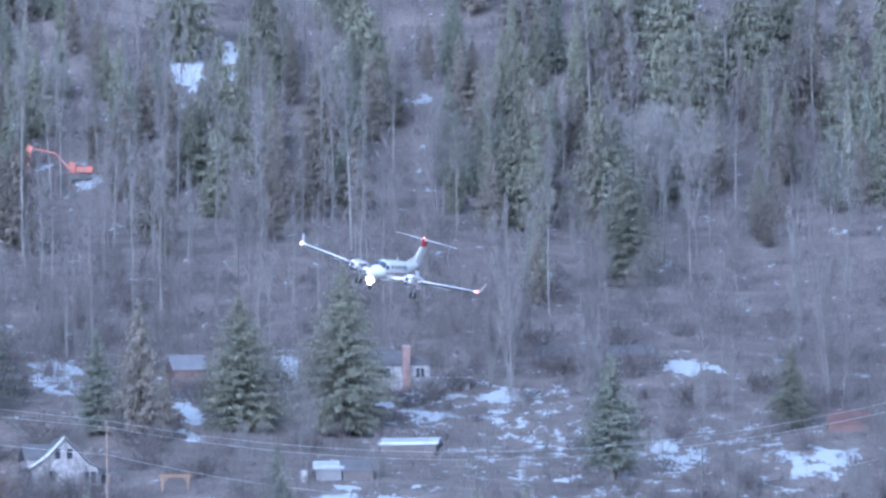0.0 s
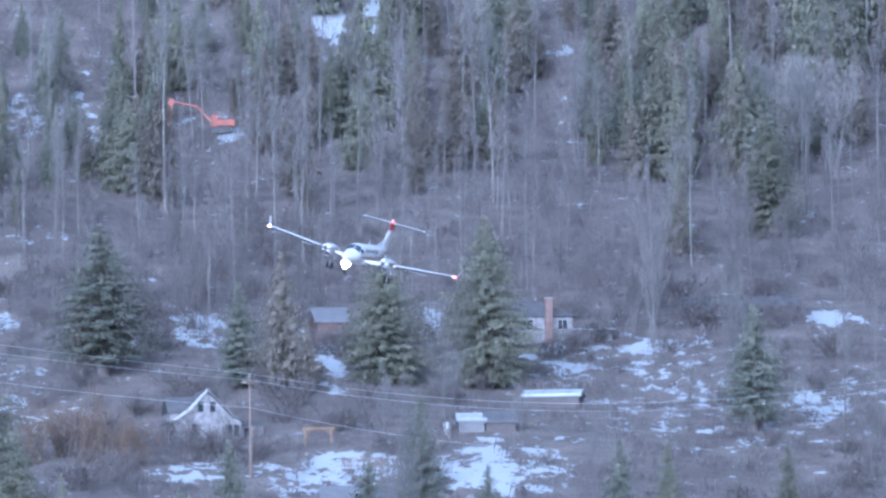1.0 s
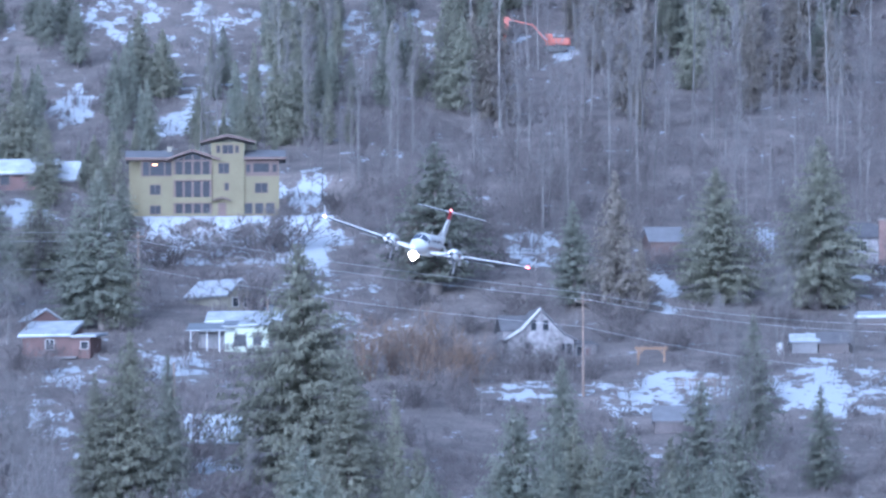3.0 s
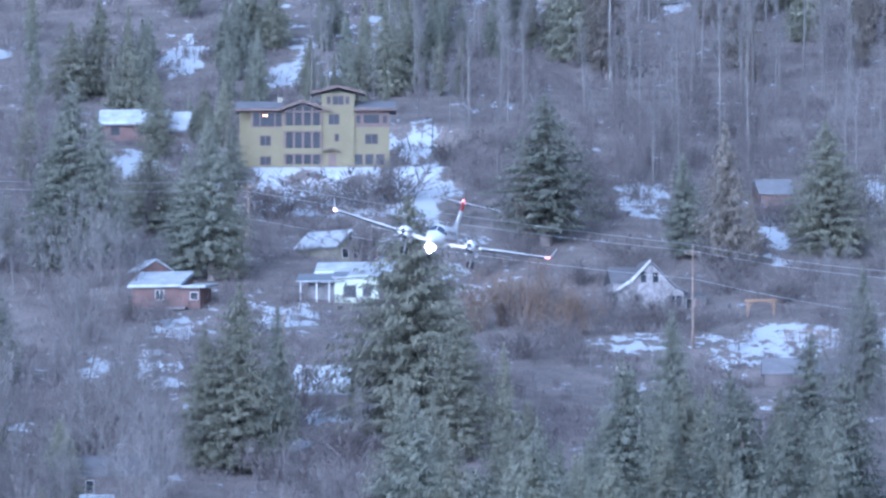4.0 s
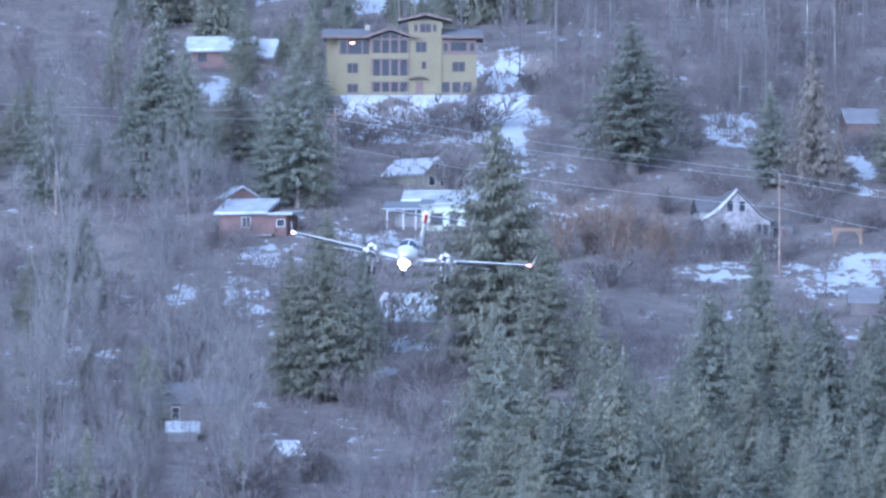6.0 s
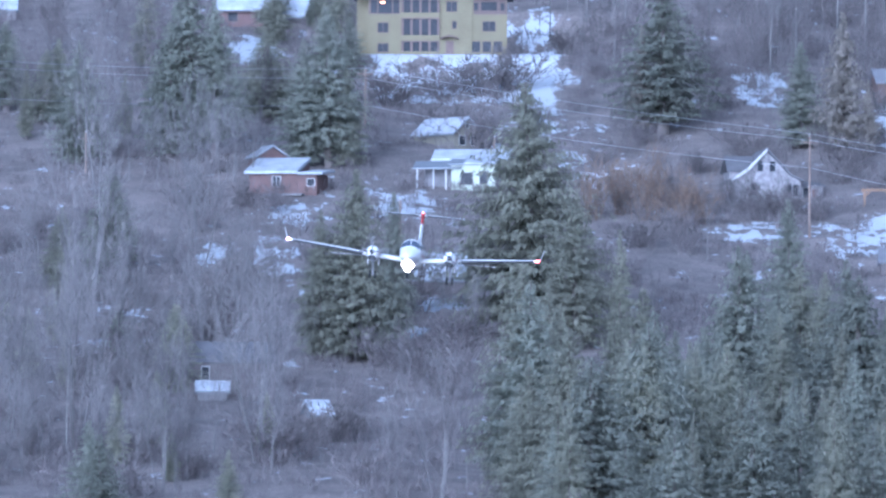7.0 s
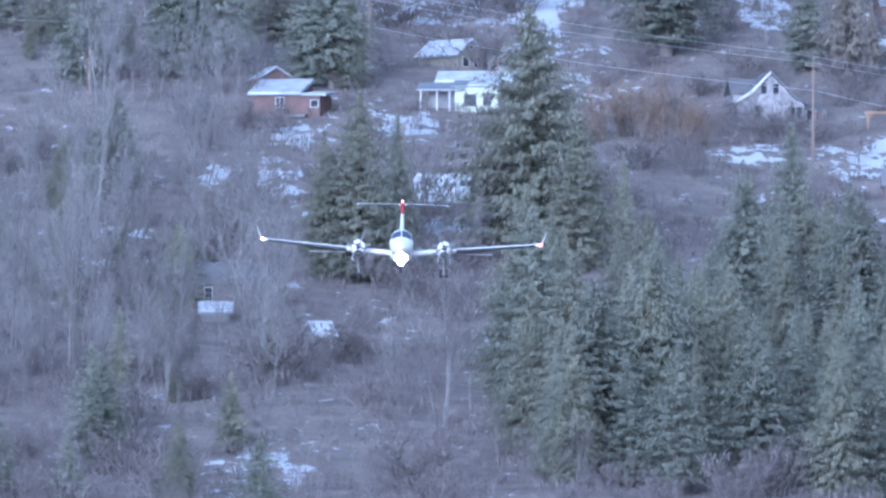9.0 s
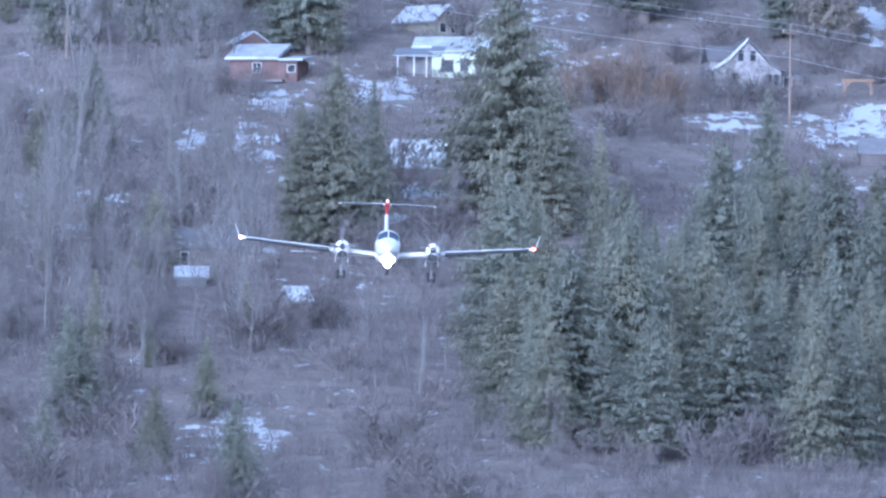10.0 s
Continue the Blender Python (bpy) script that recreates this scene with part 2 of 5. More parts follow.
def ground():
    xs = np.concatenate([np.linspace(-6000, -140, 30), np.arange(-130, 241, 2.5), np.linspace(250, 6000, 30)])
    ys = np.concatenate([np.linspace(-6000, 1500, 30), np.arange(1520, 1800, 20), np.arange(1800, 2800, 3.0),
                         np.arange(2810, 3100, 12), np.linspace(3120, 4990, 40)])
    gx, gy = np.meshgrid(xs, ys)
    gz = height(gx, gy)
    n, m = gx.shape
    i = np.arange(n * m).reshape(n, m)
    faces = np.stack([i[:-1, :-1], i[:-1, 1:], i[1:, 1:], i[1:, :-1]], axis=2).reshape(-1, 4)
    me = bpy.data.meshes.new("ground")
    me.from_pydata(np.stack([gx, gy, gz], axis=2).reshape(-1, 3).tolist(), [], faces.tolist())
    amount = np.full(gx.shape, 0.20)
    for x, y, rx, ry, s in SNOW_AREAS:
        d = ((gx - x) / rx) ** 2 + ((gy - y) / ry) ** 2
        amount = np.maximum(amount, 0.2 + (s - 0.2) * np.clip(1.25 - d * 0.6, 0, 1))
    layer = me.attributes.new("snow", "FLOAT", "POINT")
    layer.data.foreach_set("value", amount.reshape(-1).astype(np.float32))
    me.polygons.foreach_set("use_smooth", [True] * len(me.polygons))
    # brush floor and dead grass under lying snow
    g = mat("hillside_ground", (0.15, 0.13, 0.124), 0.3, 0.5, 0.95, bump=0.4, tint=(0.195, 0.167, 0.155))
    nt, nd = g.node_tree, g.node_tree.nodes
    bsdf = nd["Principled BSDF"]
    soil = bsdf.inputs["Base Color"].links[0].from_socket
    att, where = nd.new("ShaderNodeAttribute"), nd.new("ShaderNodeTexCoord")
    att.attribute_name = "snow"
    n1 = nd.new("ShaderNodeTexNoise")
    n1.inputs["Scale"].default_value, n1.inputs["Detail"].default_value, n1.inputs["Roughness"].default_value = 0.34, 8, 0.68
    stretch = nd.new("ShaderNodeMapping")
    stretch.inputs["Scale"].default_value = (1, 0.4, 1)
    nt.links.new(where.outputs["Object"], stretch.inputs["Vector"])
    nt.links.new(stretch.outputs[0], n1.inputs["Vector"])
    wide = nd.new("ShaderNodeMapRange")
    wide.clamp = False
    wide.inputs["To Min"].default_value, wide.inputs["To Max"].default_value = -0.85, 1.85
    nt.links.new(n1.outputs["Fac"], wide.inputs["Value"])
    sub, edge = nd.new("ShaderNodeMath"), nd.new("ShaderNodeMapRange")
    sub.operation = "ADD"
    nt.links.new(att.outputs["Fac"], sub.inputs[0])
    nt.links.new(wide.outputs[0], sub.inputs[1])
    edge.inputs["From Min"].default_value, edge.inputs["From Max"].default_value = 1.0, 1.14
    nt.links.new(sub.outputs[0], edge.inputs["Value"])
    mix = nd.new("ShaderNodeMix")
    mix.data_type = "RGBA"
    mix.inputs["B"].default_value = (0.50, 0.525, 0.57, 1)
    nt.links.new(edge.outputs[0], mix.inputs["Factor"])
    nt.links.new(soil, mix.inputs["A"])
    nt.links.new(mix.outputs["Result"], bsdf.inputs["Base Color"])
    tagged(link_mesh("ground", me, g), "brown brushy hillside with patches of old snow", "ground", kind="structure")


ground()


# ---------------------------------------------------------------- houses
def window(parent, x, z, w, h, y, frame_mat=FRAME_WHITE, bars=0, depth=0.07):
    """A window on a front wall at y, centre x, sill z: frame with pane and glazing bars."""
    bm, f = bmesh.new(), 0.09
    for a in ((x - w / 2 - f, x - w / 2, z - f, z + h + f), (x + w / 2, x + w / 2 + f, z - f, z + h + f),
              (x - w / 2, x + w / 2, z - f, z), (x - w / 2, x + w / 2, z + h, z + h + f)):
        box(a[0], a[1], y - depth, y + 0.05, a[2], a[3], bm)
    for k in range(bars):
        c = x - w / 2 + w * (k + 1) / (bars + 1)
        box(c - 0.04, c + 0.04, y - depth + 0.01, y + 0.05, z, z + h, bm)
    ob = part("window", bm, frame_mat, parent)
    part("pane", box(x - w / 2, x + w / 2, y - 0.02, y + 0.03, z, z + h), GLASS, ob, "dark window pane")
    return ob


def gable_roof(parent, x0, x1, y0, y1, z, rise, along, over, roof, snow=0.0, thick=0.16):
    """Two slopes with thickness and overhang; snow lies on them in a layer."""
    a0, a1, b0, b1 = (y0, y1, x0, x1) if along == "x" else (x0, x1, y0, y1)
    mid, half = (a0 + a1) / 2, (a1 - a0) / 2
    k = rise / half
    e = half + over
    outline = [(mid - e, z - over * k), (mid, z + rise), (mid + e, z - over * k), (mid + e, z - over * k + thick),
               (mid, z + rise + thick * 1.15), (mid - e, z - over * k + thick)]
    ob = part("roof", prism(outline, along, b0 - over, b1 + over), roof, parent)
    if snow:
        t0, t1 = thick + 0.01, thick + 0.01 + snow
        q = e * 0.96
        lay = [(mid - q, z + rise - q * k + t0), (mid, z + rise + t0 * 1.1), (mid + q, z + rise - q * k + t0),
               (mid + q, z + rise - q * k + t1 * 0.9), (mid, z + rise + t1 * 1.2), (mid - q, z + rise - q * k + t1 * 0.9)]
        part("snow", prism(lay, along, b0 - over * 0.9, b1 + over * 0.9), SNOW, ob, "layer of old snow")
    return ob


def shed_roof(parent, x0, x1, y0, y1, z0, z1, roof, snow=0.0, thick=0.14, cover=(0, 1)):
    """One slope that falls from the back (y1, z1) to the front (y0, z0)."""
    ob = part("roof", prism([(y0, z0), (y1, z1), (y1, z1 + thick), (y0, z0 + thick)], "x", x0, x1), roof, parent)
    if snow:
        ya, yb = (y0 + (y1 - y0) * c for c in cover)
        za, zb = (z0 + (z1 - z0) * c for c in cover)
        part("snow", prism([(ya, za + thick + 0.01), (yb, zb + thick + 0.01), (yb, zb + thick + snow), (ya, za + thick + snow * 0.7)], "x", x0 + 0.1, x1 - 0.1), SNOW, ob, "layer of old snow")
    return ob


def walls(parent, x0, x1, y0, y1, h, material, gable=0.0, along="y", deep=1.6):
    if not gable:
        return part("wall", box(x0, x1, y0, y1, -deep, h), material, parent)
    a0, a1, b0, b1 = (x0, x1, y0, y1) if along == "y" else (y0, y1, x0, x1)
    return part("wall", prism([(a0, -deep), (a1, -deep), (a1, h), ((a0 + a1) / 2, h + gable), (a0, h)], along, b0, b1), material, parent)


def cottage(x, y, w, d, h, rise, along, wall, roof, label, turn=0, snow=0.18, windows=(), over=0.4, name="house", frame_mat=FRAME_WHITE, lift=0.0):
    ob = thing(name, (x, y, float(height(x, y)) + lift), label, name, turn=turn)
    walls(ob, -w / 2, w / 2, 0, d, h, wall, rise, along)
    gable_roof(ob, -w / 2, w / 2, 0, d, h, rise, along, over, roof, snow)
    for wx, wz, ww, wh in windows:
        window(ob, wx, wz, ww, wh, 0, frame_mat)
    return ob


def big_house(x, y):
    ob = thing("house", (x, y, 150.55), "three-storey ochre stucco house with red-brown timber windows", "house")
    part("wall", box(-9.85, 9.85, 0, 9, -1.2, 7.9), OCHRE, ob)
    part("wall", box(0.25, 4.9, -0.35, 5, 7.9, 10.3), OCHRE, ob, "upper wall of the ochre tower")
    part("wall", box(0.25, 4.9, -0.35, 0, -1.0, 7.9), OCHRE, ob, "projecting ochre tower wall")
    part("wall", box(-11.4, -9.85, 3, 9, -1.2, 7.9), OCHRE, ob, "set-back side wall")
    # the timber bay: floors, posts, low parapets
    bay = part("bay", box(-5.0, 0.25, -0.6, 0, -1.0, 0.25), OCHRE, ob, "projecting window bay with timber posts")
    part("parapet", box(-5.1, 0.25, -0.75, 0, 5.0, 5.75), OCHRE, bay)
    part("parapet", box(-5.0, 0.25, -0.6, 0, 1.75, 2.55), OCHRE, bay)
    for z0, z1 in ((0.25, 1.75), (2.55, 4.85), (5.75, 7.7)):
        part("pane", box(-4.9, 0.15, -0.35, -0.3, z0, z1), GLASS, bay, "dark window band")
        for k in range(5):
            c = -4.95 + 5.1 * k / 4
            part("post", box(c - 0.17, c + 0.17, -0.62, -0.2, z0, z1), TIMBER, bay, "red-brown timber post")
    part("beam", box(-5.15, 0.25, -0.8, -0.1, 4.82, 5.0), TIMBER, bay)
    part("beam", box(-5.05, 0.25, -0.68, -0.1, 1.62, 1.75), TIMBER, bay)
    part("gable", prism([(-4.95, 7.7), (0.2, 7.7), (-2.4, 8.9)], "y", -0.6, 0.4), GLASS, bay, "glazed gable")
    part("beam", box(-5.1, 0.3, -0.7, -0.3, 7.62, 7.85), TIMBER, bay)
    for c in (-3.6, -2.4, -1.1):
        part("post", box(c - 0.12, c + 0.12, -0.68, -0.5, 7.7, 8.55), TIMBER, bay, "red-brown timber post")
    bay_roof = part("roof", prism([(-6.3, 7.75), (-2.4, 9.0), (1.5, 7.75), (1.5, 8.0), (-2.4, 9.3), (-6.3, 8.0)], "y", -1.7, 4), ROOF_GREY, ob, "low gable roof over the bay")
    part("bargeboard", prism([(-6.35, 7.66), (-2.4, 8.96), (1.55, 7.66), (1.55, 7.98), (-2.4, 9.32), (-6.35, 7.98)], "y", -1.8, -1.7), TIMBER, bay_roof, "red-brown bargeboard")
    tower = part("roof", prism([(-1.3, 10.25), (2.6, 11.15), (6.4, 10.25), (6.4, 10.45), (2.6, 11.4), (-1.3, 10.45)], "y", -1.4, 6), ROOF_GREY, ob, "low gable roof of the tower")
    part("bargeboard", prism([(-1.35, 10.16), (2.6, 11.08), (6.45, 10.16), (6.45, 10.46), (2.6, 11.42), (-1.35, 10.46)], "y", -1.5, -1.4), TIMBER, tower, "red-brown bargeboard")
    for x0, x1 in ((-11.9, -5.2), (4.9, 10.8)):
        r = part("roof", prism([(-1.3, 7.95), (4.5, 9.3), (10.2, 7.95), (10.2, 8.15), (4.5, 9.5), (-1.3, 8.15)], "x", x0, x1), ROOF_GREY, ob, "low grey shingle roof")
        part("fascia", box(x0 - 0.02, x1 + 0.02, -1.4, -1.3, 7.85, 8.17), TIMBER, r, "red-brown fascia")
        part("soffit", box(x0, x1, -1.3, 0, 7.8, 7.94), TIMBER, r)
    # window bands under the eaves, then the single windows
    for x0, x1, n in ((-9.7, -5.3, 3), (5.1, 9.8, 3)):
        part("timber_panel", box(x0, x1, -0.08, 0.02, 5.55, 7.8), TIMBER, ob, "red-brown timber panel")
    for wx, ww, z, h in ((-9.0, 0.85, 5.7, 1.9), (-7.4, 1.9, 5.7, 1.9), (-5.85, 0.8, 5.7, 1.9), (5.45, 0.55, 6.1, 1.05), (7.3, 2.2, 6.1, 1.2), (9.2, 0.55, 6.1, 1.05)):
        window(ob, wx, z, ww, h, -0.1, TIMBER, 0)
    window(ob, 2.0, 5.95, 1.4, 1.35, -0.35, TIMBER, 1)
    window(ob, 2.6, 8.75, 1.45, 1.15, -0.35, TIMBER, 1)
    for c in (1.25, 3.9):
        window(ob, c, 8.85, 0.4, 0.95, -0.35, TIMBER)
    window(ob, 2.4, 3.55, 0.5, 0.95, -0.35, TIMBER)
    window(ob, -7.7, 3.0, 1.4, 1.3, 0, TIMBER, 1)
    window(ob, -7.7, 0.25, 1.4, 1.1, 0, TIMBER, 1)
    window(ob, 7.3, 3.2, 1.7, 1.3, 0, TIMBER, 1)
    for c in (4.85 + 0.6, 7.0, 8.55):
        window(ob, c, 0.25, 1.1, 1.4, 0, TIMBER)
    door = part("door", box(1.2, 2.3, -0.42, -0.34, -0.1, 1.75), TIMBER, ob, "red-brown front door")
    part("porch_roof", prism([(0.4, 2.0), (1.75, 2.35), (3.0, 2.0), (3.0, 2.15), (1.75, 2.55), (0.4, 2.15)], "y", -1.5, -0.35), TIMBER, ob, "small porch roof")
    part("lit_lamp", ball_lamp(-7.75, 7.2), ROOM_LAMP, ob, "warm lamp behind the window")
    part("chimney", box(-6.0, -5.3, 3.4, 4.2, 8.8, 10.0), CREAM, ob, "pale chimney")
    return ob


def ball_lamp(x, z):
    bm = bmesh.new()
    for dx in (-0.22, 0.05, 0.25):
        bmesh.ops.create_uvsphere(bm, u_segments=8, v_segments=6, radius=0.13, matrix=Matrix.Translation((x + dx, -0.14, z)))
    return bm


def white_house(x, y):
    ob = thing("house", (x, y, float(height(x, y))), "old storey-and-a-half house with peeling white boards", "house", turn=8)
    part("wall", prism([(-4.5, -2), (4.6, -2), (4.6, 2.9), (3.3, 3.5), (0, 6.9), (-2.4, 4.3), (-4.5, 2.9)], "y", 0, 9), WHITE_BOARD, ob, "peeling white board wall")
    part("roof", prism([(-4.9, 2.75), (-2.5, 4.32), (0, 7.0), (3.4, 3.5), (5.1, 2.75), (5.1, 2.95), (3.5, 3.75), (0, 7.3), (-2.65, 4.6), (-4.9, 3.0)], "y", -0.45, 9.4), ROOF_DARK, ob, "grey shingled gable roof")
    part("bargeboard", prism([(-4.95, 2.7), (-2.5, 4.2), (0, 6.9), (0, 7.32), (-2.68, 4.62), (-4.95, 3.0)], "y", -0.55, -0.45), FRAME_WHITE, ob, "white bargeboard")
    part("roof", prism([(1.2, 4.1), (4.2, 6.2), (7.4, 4.1), (7.4, 4.3), (4.2, 6.4), (1.2, 4.3)], "x", -5.2, -1.2), ROOF_DARK, ob, "cross wing roof")
    part("wall", box(-4.8, -2.2, 1.6, 7, -2, 4.2), WHITE_BOARD, ob)
    part("wall", box(4.6, 7.9, 1.5, 7.5, -2, 2.3), WHITE_BOARD, ob, "low side porch")
    shed_roof(ob, 4.4, 8.2, 0.9, 8, 2.2, 3.1, ROOF_DARK)
    for wx, wz, ww, wh in ((-0.9, 4.2, 0.7, 1.3), (0.75, 4.2, 0.7, 1.3), (-1.7, 1.0, 0.75, 1.5), (3.0, 0.9, 0.7, 1.5), (3.95, 0.9, 0.7, 1.5)):
        window(ob, wx, wz, ww, wh, 0, GREY_BOARD)
    window(ob, 5.6, 0.7, 0.8, 1.4, 1.5, FRAME_WHITE)
    part("porch_door", box(6.4, 7.1, 1.4, 1.5, -0.2, 1.9), RED_WOOD, ob, "red door")
    part("porch_deck", box(4.7, 8.0, -0.3, 1.5, -0.6, -0.35), DARK_WOOD, ob)
    return ob


def mint_house(x, y):
    ob = thing("house", (x, y, float(height(x, y)) + 0.3), "low pale mint stucco house with a snowy shed roof", "house", turn=-6)
    part("wall", box(-1.2, 4.7, 0, 7, -1.5, 3.1), MINT, ob)
    part("wall", box(-5.0, -1.2, 2.2, 7, -1.5, 2.6), GREY_BOARD, ob)
    shed_roof(ob, -6.4, 0.2, -0.6, 3.6, 2.55, 3.7, ROOF_METAL)
    shed_roof(ob, -4.4, 6.4, 3.6, 7.8, 3.85, 5.3, ROOF_METAL, 0.2)
    part("roof", prism([(-0.6, 3.05), (3.7, 4.0), (3.7, 4.15), (-0.6, 3.2)], "x", -1.6, 5.2), ROOF_METAL, ob)
    part("snow", prism([(-0.5, 3.22), (3.6, 4.17), (3.6, 4.38), (-0.5, 3.34)], "x", 0.6, 5.1), SNOW, ob, "layer of old snow")
    window(ob, 0.9, 0.5, 1.5, 1.5, 0, DARK_WOOD)
    window(ob, 3.2, 0.6, 1.0, 1.6, 0, DARK_WOOD)
    for c in (-5.8, -3.6, -1.9):
        part("porch_post", box(c - 0.09, c + 0.09, -0.3, -0.12, -1.2, 2.6), FRAME_WHITE, ob, "white porch post")
    part("chimney", rod((4.9, 1.0, 3.2), (4.9, 1.0, 5.8), 0.14, 0.14, 10), STEELY, ob, "metal flue")
    return ob


STEELY = mat("grey_flue_metal", (0.38, 0.39, 0.41), 0.15, 3, 0.4, 0.6)


def red_cabin(x, y):
    ob = thing("cabin", (x, y, float(height(x, y)) + 0.6), "rusty red boarded cabin with a snow-covered roof", "cabin", turn=-14)
    part("wall", box(-4.6, 4.8, 0, 6, -1.6, 2.2), RED_WOOD, ob)
    part("wall", prism([(0, 2.2), (6, 2.2), (6, 4.0)], "x", -4.6, 2.2), RED_WOOD, ob)
    r = part("roof", prism([(-0.7, 2.1), (6.4, 4.25), (6.4, 4.4), (-0.7, 2.25)], "x", -5.2, 2.4), ROOF_METAL, ob)
    part("snow", prism([(-0.65, 2.27), (6.3, 4.4), (6.3, 4.65), (-0.65, 2.5)], "x", -5.1, 2.3), SNOW, r, "layer of old snow")
    r2 = part("roof", prism([(-0.7, 1.95), (6.2, 2.6), (6.2, 2.7), (-0.7, 2.1)], "x", 2.3, 5.8), ROOF_METAL, ob, "low side roof")
    part("snow", prism([(-0.65, 2.12), (6.1, 2.72), (6.1, 2.95), (-0.65, 2.3)], "x", 2.4, 5.7), SNOW, r2, "layer of old snow")
    window(ob, -0.8, 0.45, 1.1, 1.3, 0, FRAME_WHITE, 1)
    window(ob, 4.0, 0.5, 1.0, 0.9, 0, FRAME_WHITE)
    part("deck", box(-2.2, 3.2, -1.8, 0, -0.9, -0.6), GREY_BOARD, ob, "grey plank deck")
    return ob


def chimney_house(x, y):
    ob = thing("house", (x, y, float(height(x, y))), "old white house with a hipped grey roof and tall red chimney", "house", turn=4)
    part("wall", box(-4.6, 4.6, 0, 7, -1.6, 3.9), WHITE_BOARD, ob, "weathered white board wall")
    bm = bmesh.new()
    lo = [bm.verts.new(p) for p in ((-5.1, -0.5, 3.75), (5.1, -0.5, 3.75), (5.1, 7.5, 3.75), (-5.1, 7.5, 3.75))]
    hi = [bm.verts.new(p) for p in ((-2.6, 3.5, 6.1), (-0.2, 3.5, 6.1))]
    bm.faces.new(lo)
    for f in ((lo[0], lo[1], hi[1], hi[0]), (lo[2], lo[3], hi[0], hi[1]), (lo[1], lo[2], hi[1]), (lo[3], lo[0], hi[0])):
        bm.faces.new(f)
    part("roof", bm, ROOF_DARK, ob, "hipped grey shingle roof")
    chim = part("chimney", box(0.7, 1.75, -1.0, -0.02, -1.6, 6.2, bevel=0.03), BRICK, ob, "tall red brick chimney")
    part("cap", box(0.6, 1.85, -1.1, 0.08, 6.2, 6.4), ROCK, chim)
    for wx, wz, ww, wh in ((-1.9, 1.9, 1.9, 1.4), (3.2, 2.0, 1.2, 1.3), (-3.9, 2.0, 0.7, 1.2)):
        window(ob, wx, wz, ww, wh, 0, FRAME_WHITE, 1)
    part("annex_wall", box(4.6, 10.2, 1, 6, -1.6, 1.7), WHITE_BOARD, ob, "low weathered annex")
    shed_roof(ob, 4.5, 10.8, 0.5, 6.2, 1.7, 2.2, ROOF_DARK, 0.15)
    part("mast", rod((2.6, 3.2, 5.0), (2.6, 3.2, 8.2), 0.07, 0.05, 6), POLE_WOOD, ob, "thin roof mast")
    return ob


def excavator(x, y, turn):
    ob = thing("excavator", (x, y, float(height(x, y)) + 0.2), "orange tracked excavator standing in the snow", "excavator", turn=turn)
    for s in (-1, 1):
        outline = [(-1.7, 0.15), (-1.4, 0), (1.4, 0), (1.7, 0.15), (1.8, 0.5), (1.5, 0.85), (-1.5, 0.85), (-1.8, 0.5)]
        part("track", prism(outline, "x", s * 0.95 - 0.28, s * 0.95 + 0.28), BLACK_STEEL, ob, "black steel track")
    part("house_body", box(-1.25, 1.25, -0.4, 2.2, 0.95, 2.0, bevel=0.12), DIGGER, ob, "orange engine housing")
    cab = part("cab", box(-1.25, -0.3, -1.5, -0.45, 0.95, 2.75, bevel=0.08), DIGGER, ob, "orange cab")
    part("pane", box(-1.15, -0.4, -1.54, -1.49, 1.6, 2.6), GLASS, cab)
    part("boom", prism([(-0.95, 1.15), (-3.35, 4.1), (-7.2, 5.0), (-7.3, 4.85), (-3.45, 3.9), (-1.1, 1.05)], "x", 0.05, 0.37), DIGGER, ob, "raised orange boom")
    part("stick", prism([(-6.9, 5.2), (-7.75, 5.25), (-7.95, 1.4), (-7.5, 1.3)], "x", 0.04, 0.38), DIGGER, ob, "orange stick")
    part("bucket", prism([(-8.2, 1.4), (-7.3, 1.4), (-6.9, 0.6), (-7.5, 0.1), (-8.2, 0.4)], "x", -0.35, 0.75), BLACK_STEEL, ob, "steel bucket")
    part("ram", rod((0.2, -1.2, 1.7), (0.2, -3.0, 3.5), 0.08, 0.08, 8), STRUT, ob)
    return ob


def pergola(x, y):
    ob = thing("pergola", (x, y, float(height(x, y))), "fresh orange timber pergola beside the snowy yard", "pergola", turn=-4)
    for a in (-1.75, 1.75):
        for b in (0, 2.2):
            part("post", box(a - 0.1, a + 0.1, b - 0.1, b + 0.1, -0.4, 2.0), ORANGE_WOOD, ob)
            s = 1 if a < 0 else -1
            part("brace", prism([(a + s * 0.08, 1.3), (a + s * 0.2, 1.3), (a + s * 0.75, 1.95), (a + s * 0.6, 1.98)], "y", b - 0.05, b + 0.05), ORANGE_WOOD, ob)
    for b in (0, 2.2):
        part("beam", box(-2.2, 2.2, b - 0.09, b + 0.09, 2.0, 2.25), ORANGE_WOOD, ob)
    for k in range(7):
        c = -1.9 + k * 0.63
        part("rafter", box(c - 0.04, c + 0.04, -0.4, 2.6, 2.25, 2.4), ORANGE_WOOD, ob)
    return ob


